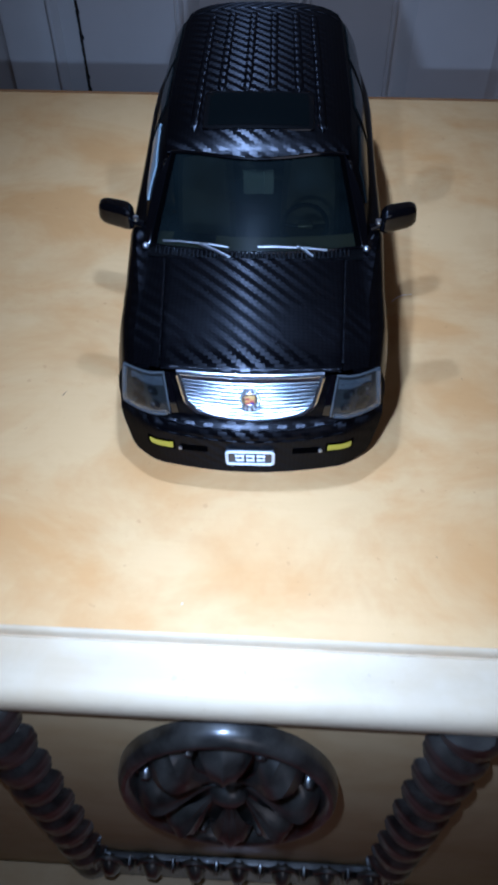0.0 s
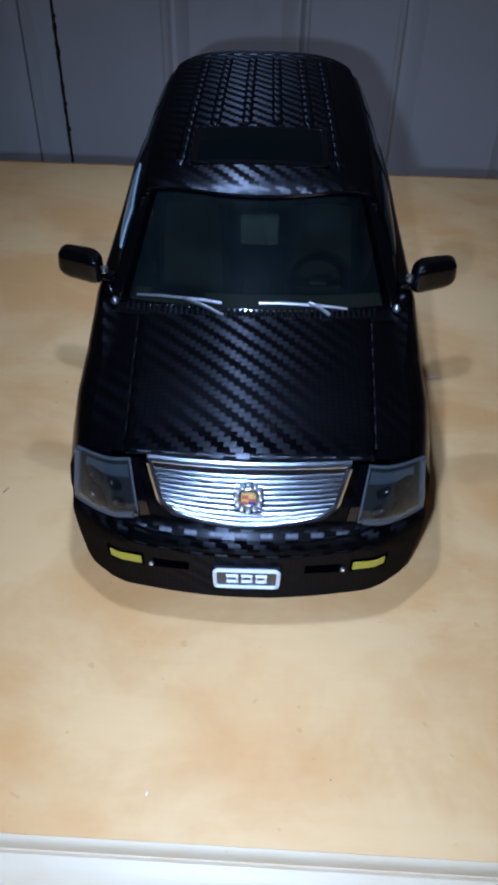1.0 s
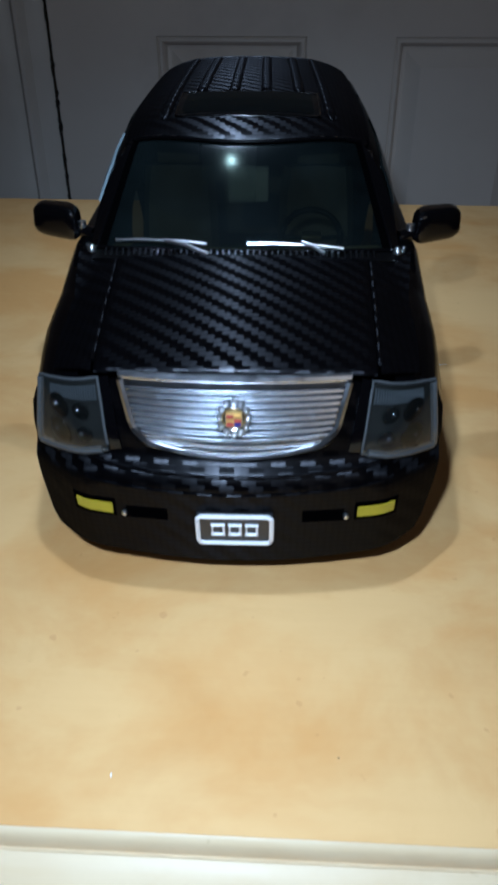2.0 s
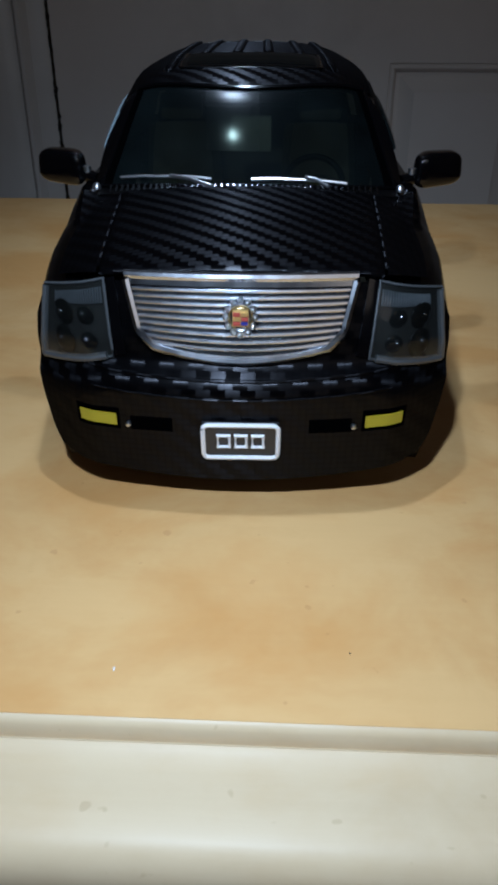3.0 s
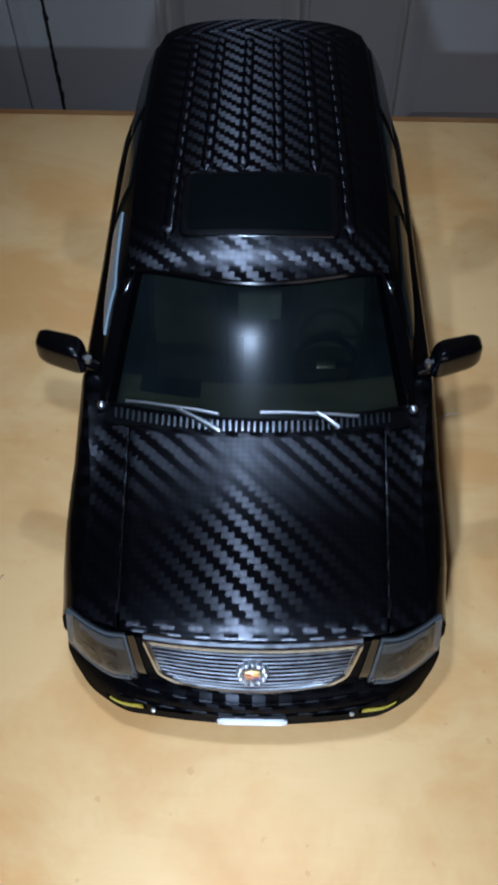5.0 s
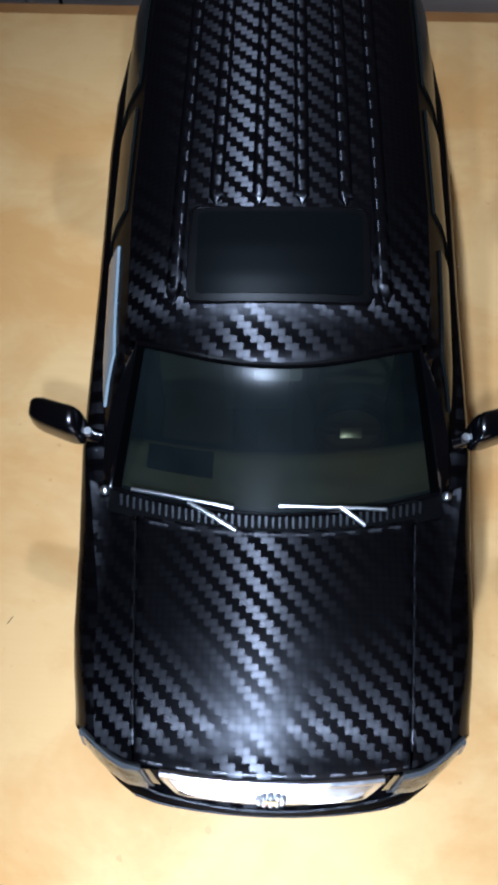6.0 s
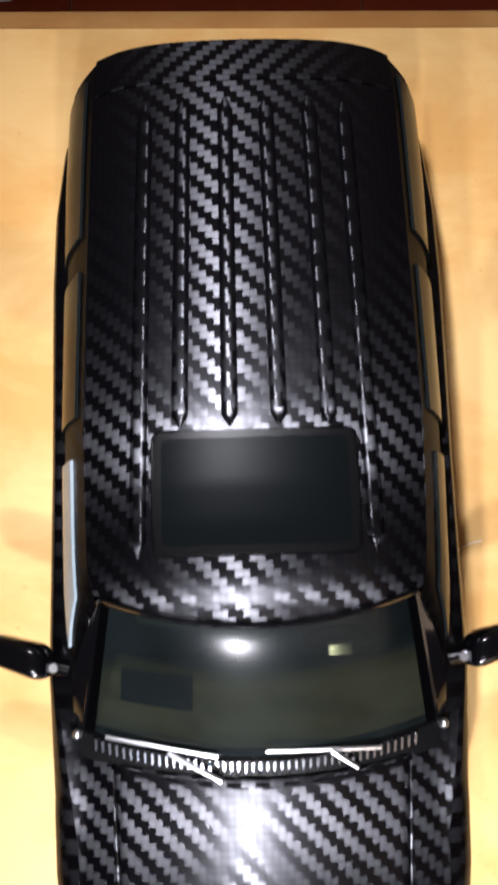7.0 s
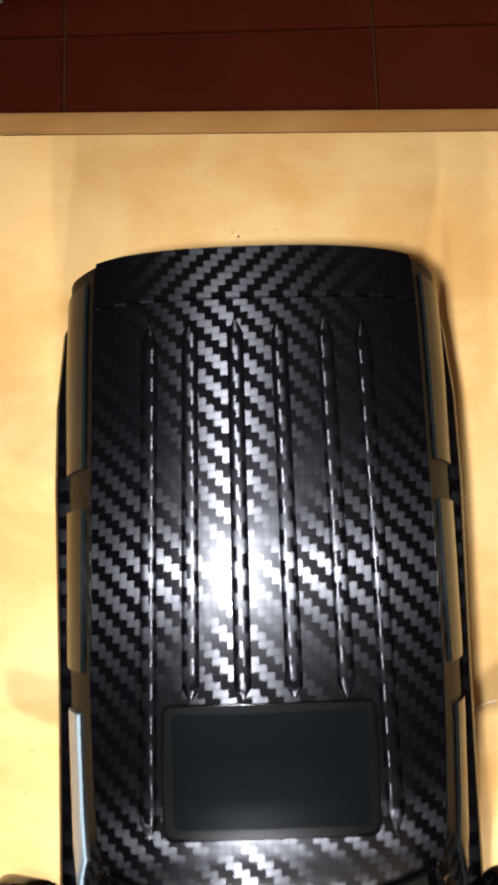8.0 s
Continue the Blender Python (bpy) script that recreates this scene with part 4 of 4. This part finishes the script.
# headlamps
H_TL, H_TR, H_BR, H_BL = (0.356, 0.668), (0.536, 0.622), (0.562, 0.418), (0.338, 0.471)
for sign in (-1, 1):
    def head(u, v, out, grow=0.0, sign=sign):
        u, v = lerp(-grow, 1 + grow, u), lerp(-grow, 1 + grow, v)
        x = lerp(lerp(H_TL[0], H_TR[0], u), lerp(H_BL[0], H_BR[0], u), v)
        z = lerp(lerp(H_TL[1], H_TR[1], u), lerp(H_BL[1], H_BR[1], u), v)
        p = on_nose(x, z, out)
        return Vector((sign * p.x, p.y, p.z))
    lamp = part("headlamp", sheet(lambda u, v: head(u, v, 0.003), 14, 12, -0.006 * sign), reflector, car, "smoked headlamp with four dark round projectors")
    def lamp_disc(profile, cu, cv, out, sides, sign=sign):
        """A turned piece that stands square on the lamp's curved housing."""
        c = head(cu, cv, out)
        x = abs(c.x)
        turn = math.atan((front_y(x + 0.02, c.z) - front_y(x - 0.02, c.z)) / 0.04)
        bm = lathe(profile, (0, 0, 0), "y", sides)
        bmesh.ops.rotate(bm, cent=(0, 0, 0), matrix=Matrix.Rotation(sign * turn, 3, "Z"), verts=bm.verts)
        bmesh.ops.translate(bm, vec=c, verts=bm.verts)
        return bm

    for cu, cv, r in ((0.64, 0.37, 0.038), (0.62, 0.71, 0.040), (0.30, 0.42, 0.026), (0.27, 0.74, 0.024)):
        part("projector", lamp_disc([(r, 0.0), (r, -0.004), (r * 0.92, -0.0055), (r * 0.6, -0.008), (r * 0.25, -0.0095), (0.002, -0.010)], cu, cv, 0.004, 20), bulb_dark, lamp, "dark round projector lens")
        # chrome dome added so that each projector shows a star glint
        part("bulb", lamp_disc([(0.0065, 0.0), (0.0065, -0.008), (0.0052, -0.0115), (0.003, -0.0138), (0.0004, -0.0148)], cu + 0.02, cv - 0.03, 0.004, 12), chrome, lamp)
    for n in range(20):
        u0 = 0.06 + 0.038 * n
        a, b = head(u0, 0.09, 0.007), head(u0, 0.30 - 0.09 * u0, 0.007)
        part("flute", tube([a, a.lerp(b, 0.5) + Vector((0, -0.003, 0)), b], 0.0030, 5), rim_grey, lamp)
    rim = [head(i / 10, 0, 0.007) for i in range(11)] + [head(1, i / 10, 0.005) for i in range(1, 11)] + [head(1 - i / 10, 1, 0.007) for i in range(1, 11)] + [head(0, 1 - i / 10, 0.007) for i in range(1, 10)]
    part("lamp_rim", tube(rim, 0.0042, 6, None, True), rim_pale, lamp)
    edge = [head(0.965, 0.03 + 0.94 * i / 12, 0.008) for i in range(13)] + [head(0.95 - 0.88 * i / 12, 0.975, 0.009) for i in range(13)]
    part("lens_edge", tube(edge, 0.0110, 8), rim_pale, lamp, "pale frosted lens edge")
    cover = part("lamp_lens", sheet(lambda u, v: head(u, v, 0.017 + 0.008 * math.sin(math.pi * u) * math.sin(math.pi * v)), 14, 12, 0.0), lens_glass, lamp, "clear smoked lens")
    cover.visible_shadow = False
    part("lamp_cheek", sheet(lambda u, v: head(lerp(-0.16, -0.02, u), v, 0.006), 4, 10, -0.006 * sign), gloss_black, car)

    # fog lamp, its bezel and the slot beside it
    def foot(x, z, out, sign=sign):
        p = on_nose(x, z, out)
        return Vector((sign * p.x, p.y, p.z))
    bezel = part("fog_bezel", sheet(lambda u, v: foot(lerp(0.330, 0.450, u), lerp(0.268, 0.334, v) + 0.004 * u, 0.002), 8, 4, 0.01 * sign), void_black, car)
    part("fog_lamp", sheet(lambda u, v: foot(lerp(0.338, 0.441, u), lerp(0.281, 0.317, v) + 0.006 * u, 0.006), 8, 4, 0.012 * sign), amber, bezel, "yellow rectangular fog lamp")
    part("intake", sheet(lambda u, v: foot(lerp(0.185, 0.300, u), lerp(0.268, 0.312, v), 0.001), 8, 4, 0.012 * sign), void_black, car, "flat black patch for the shade of a bumper slot")
    part("tow_eye", lathe([(0.008, 0.0), (0.008, -0.006), (0.005, -0.010), (0.001, -0.011)], foot(0.306, 0.287, 0.002), "y", 12), bright_metal, car)

# bumper crease lines
for z, half, r in ((0.440, 0.50, 0.0055), (0.392, 0.40, 0.0035)):
    part("bumper_bead", tube([on_nose(lerp(-half, half, i / 40), z - 0.02 * math.cos(lerp(-1, 1, i / 40) * math.pi / 2) + 0.01, 0.003) for i in range(41)], r, 6), carbon_front, car)

# plate with plain bars
PZ0, PZ1 = 0.186, 0.306


def plate_y(z, out):
    return lerp(-1.389, -1.417, (z - PZ0) / (PZ1 - PZ0)) - out


def plate_piece(x0, x1, z0, z1, out, thick):
    return sheet(lambda u, v: (lerp(x0, x1, u), plate_y(lerp(z0, z1, v), out), lerp(z0, z1, v)), 3, 3, thick)


plate = part("plate", plate_piece(-0.104, 0.104, PZ0, PZ1, 0.0, 0.012), plate_black, car, "small black plate with a white border and bars")
corner = 0.016
outline = []
for cx, cz, a0 in ((0.086, PZ1 - 0.018, 0), (-0.086, PZ1 - 0.018, 90), (-0.086, PZ0 + 0.018, 180), (0.086, PZ0 + 0.018, 270)):
    for i in range(6):
        q = radians(a0 + 18 * i)
        xx, zz = cx + corner * math.cos(q), cz + corner * math.sin(q)
        outline.append((xx, plate_y(zz, 0.003), zz))
part("plate_border", tube(outline, 0.0068, 6, None, True), white_paint, plate, "white raised border")
for x0, x1 in ((-0.066, -0.026), (-0.018, 0.020), (0.028, 0.066)):
    mid, wide = 0.5 * (x0 + x1), 0.5 * (x1 - x0) - 0.004
    loop = [(mid + sx * wide, plate_y(zz, 0.004), zz) for sx, zz in ((-1, 0.228), (1, 0.228), (1, 0.268), (-1, 0.268))]
    part("bar", tube(loop, 0.0056, 6, None, True), white_paint, plate, "plain white outlined bar")

# wheels
def wheel(sign, y):
    hub = empty("wheel", (sign * 0.043, y * DM, HUB_Z * DM), "black tyre on a bright rim", "")
    hub.parent = car
    hub.name = "wheel"
    x0 = 0.0
    part("tyre", lathe([(0.150, -0.075), (0.205, -0.085), (0.228, -0.06), (0.232, 0.0), (0.228, 0.06), (0.205, 0.085), (0.150, 0.075)], (x0, 0, 0), "x", 40), rubber, hub)
    rim_ob = part("rim", lathe([(0.152, -0.07), (0.156, 0.0), (0.152, 0.074), (0.142, 0.072), (0.136, 0.02), (0.05, 0.01), (0.045, 0.05), (0.002, 0.055)], (x0, 0, 0), "x", 40), chrome, hub)
    rim_ob.scale = (sign, 1, 1)
    for n in range(6):
        q = n * math.pi / 3
        s_ob = part("spoke", box((0.02, -0.018, 0.04), (0.055, 0.018, 0.145), 0.006), chrome, hub)
        s_ob.rotation_euler = (q, 0, 0)
        s_ob.scale = (sign, 1, 1)
    return hub


for sign in (-1, 1):
    for y in ARCHES:
        wheel(sign, y)

# cabin: seats, dash, wheel and a panel under the roof
part("cabin_floor", box((-0.50, -0.60, 0.14), (0.50, 1.38, 0.24), 0.02), dash_grey, car)


def dash(u, v):
    f = 2 * u - 1
    x = 0.49 * f
    y = lerp(-0.585 + 0.34 * x * x, -0.36 + 0.05 * f * f, v)
    return (x, y, lerp(0.735 - 0.08 * x * x, 0.680, v) - 0.05 * max(0, v - 0.85) / 0.15)


part("dashboard", sheet(dash, 24, 10, 0.10), dash_olive, car, "olive-grey dashboard")


def seat_back(cx, y, w):
    def fn(u, v):
        f = 2 * u - 1
        return (cx + f * w * (1 - 0.18 * v ** 3), y + 0.10 * v + 0.03 * f * f * -1, lerp(0.40, 0.86, v))
    return sheet(fn, 10, 10, 0.07)


for cx in (-0.270, 0.270):
    seat = part("front_seat", seat_back(cx, -0.06, 0.125), seat_tan, car, "tan vinyl seat")
    part("headrest", box((cx - 0.085, 0.015, 0.865), (cx + 0.085, 0.085, 0.965), 0.025), seat_tan, seat)
    part("cushion", box((cx - 0.13, -0.34, 0.34), (cx + 0.13, -0.03, 0.46), 0.04), seat_tan, seat)
part("rear_bench", box((-0.44, 0.55, 0.40), (0.44, 0.68, 0.86), 0.05), seat_tan, car)
part("console", box((-0.065, -0.42, 0.24), (0.065, 0.05, 0.52), 0.025), dash_grey, car)
steer = part("steering_wheel", tube([(0.235 + 0.105 * math.cos(q), -0.315 + 0.045 * math.sin(q), 0.700 + 0.085 * math.sin(q)) for q in (2 * math.pi * i / 36 for i in range(36))], 0.011, 8, None, True), matt_black, car, "dark steering wheel with a pale hub")
# hub tilted up and coloured pale gold to give a yellowish glint
hub_pad = box((-0.036, -0.018, -0.010), (0.036, 0.018, 0.012), 0.008)
bmesh.ops.rotate(hub_pad, cent=(0, 0, 0), matrix=Matrix.Rotation(radians(16), 3, "X"), verts=hub_pad.verts)
bmesh.ops.translate(hub_pad, vec=(0.235, -0.325, 0.706), verts=hub_pad.verts)
part("wheel_hub", hub_pad, glint_gold, steer, "hub made pale gold for a glint")
for sx in (-1, 1):
    part("wheel_spoke", tube([(0.235 + sx * 0.025, -0.322, 0.697), (0.235 + sx * 0.10, -0.315, 0.702)], 0.008, 6), matt_black, steer)
over = part("rear_view_mirror", box((-0.070, -0.190, 0.785), (0.080, -0.165, 0.912), 0.012), panel_pale, car, "pale back of the rear-view mirror")
part("mirror_stem", tube([(0.002, -0.178, 0.905), (0.002, -0.172, 1.015)], 0.006, 8), gloss_black, over)


def glint_surface(u, v):
    """A made-up clear bowed pane before the mirror, leaning back to catch a glint."""
    a, b = lerp(-0.10, 0.09, u), lerp(-0.105, 0.105, v)
    # lean and bend are set so the lamp glints towards the camera
    lean, bend = 0.318, 1 / 2.7
    return (-0.055 + a, -0.262 + lean * b + 0.5 * bend * (a * a + b * b), 0.912 + b)


cover = part("glint_pane", sheet(glint_surface, 14, 14, 0.0), glint_glass, over, "small clear pane added for a glint")
cover.visible_shadow = False


def dash_tray(u, v):
    x, y, z = dash(lerp(0.095, 0.305, u), lerp(0.40, 0.82, v))
    return (x, y, z + 0.006)


part("dash_tray", sheet(dash_tray, 8, 5, 0.008), matt_black, car, "dark tray let into the dashboard")
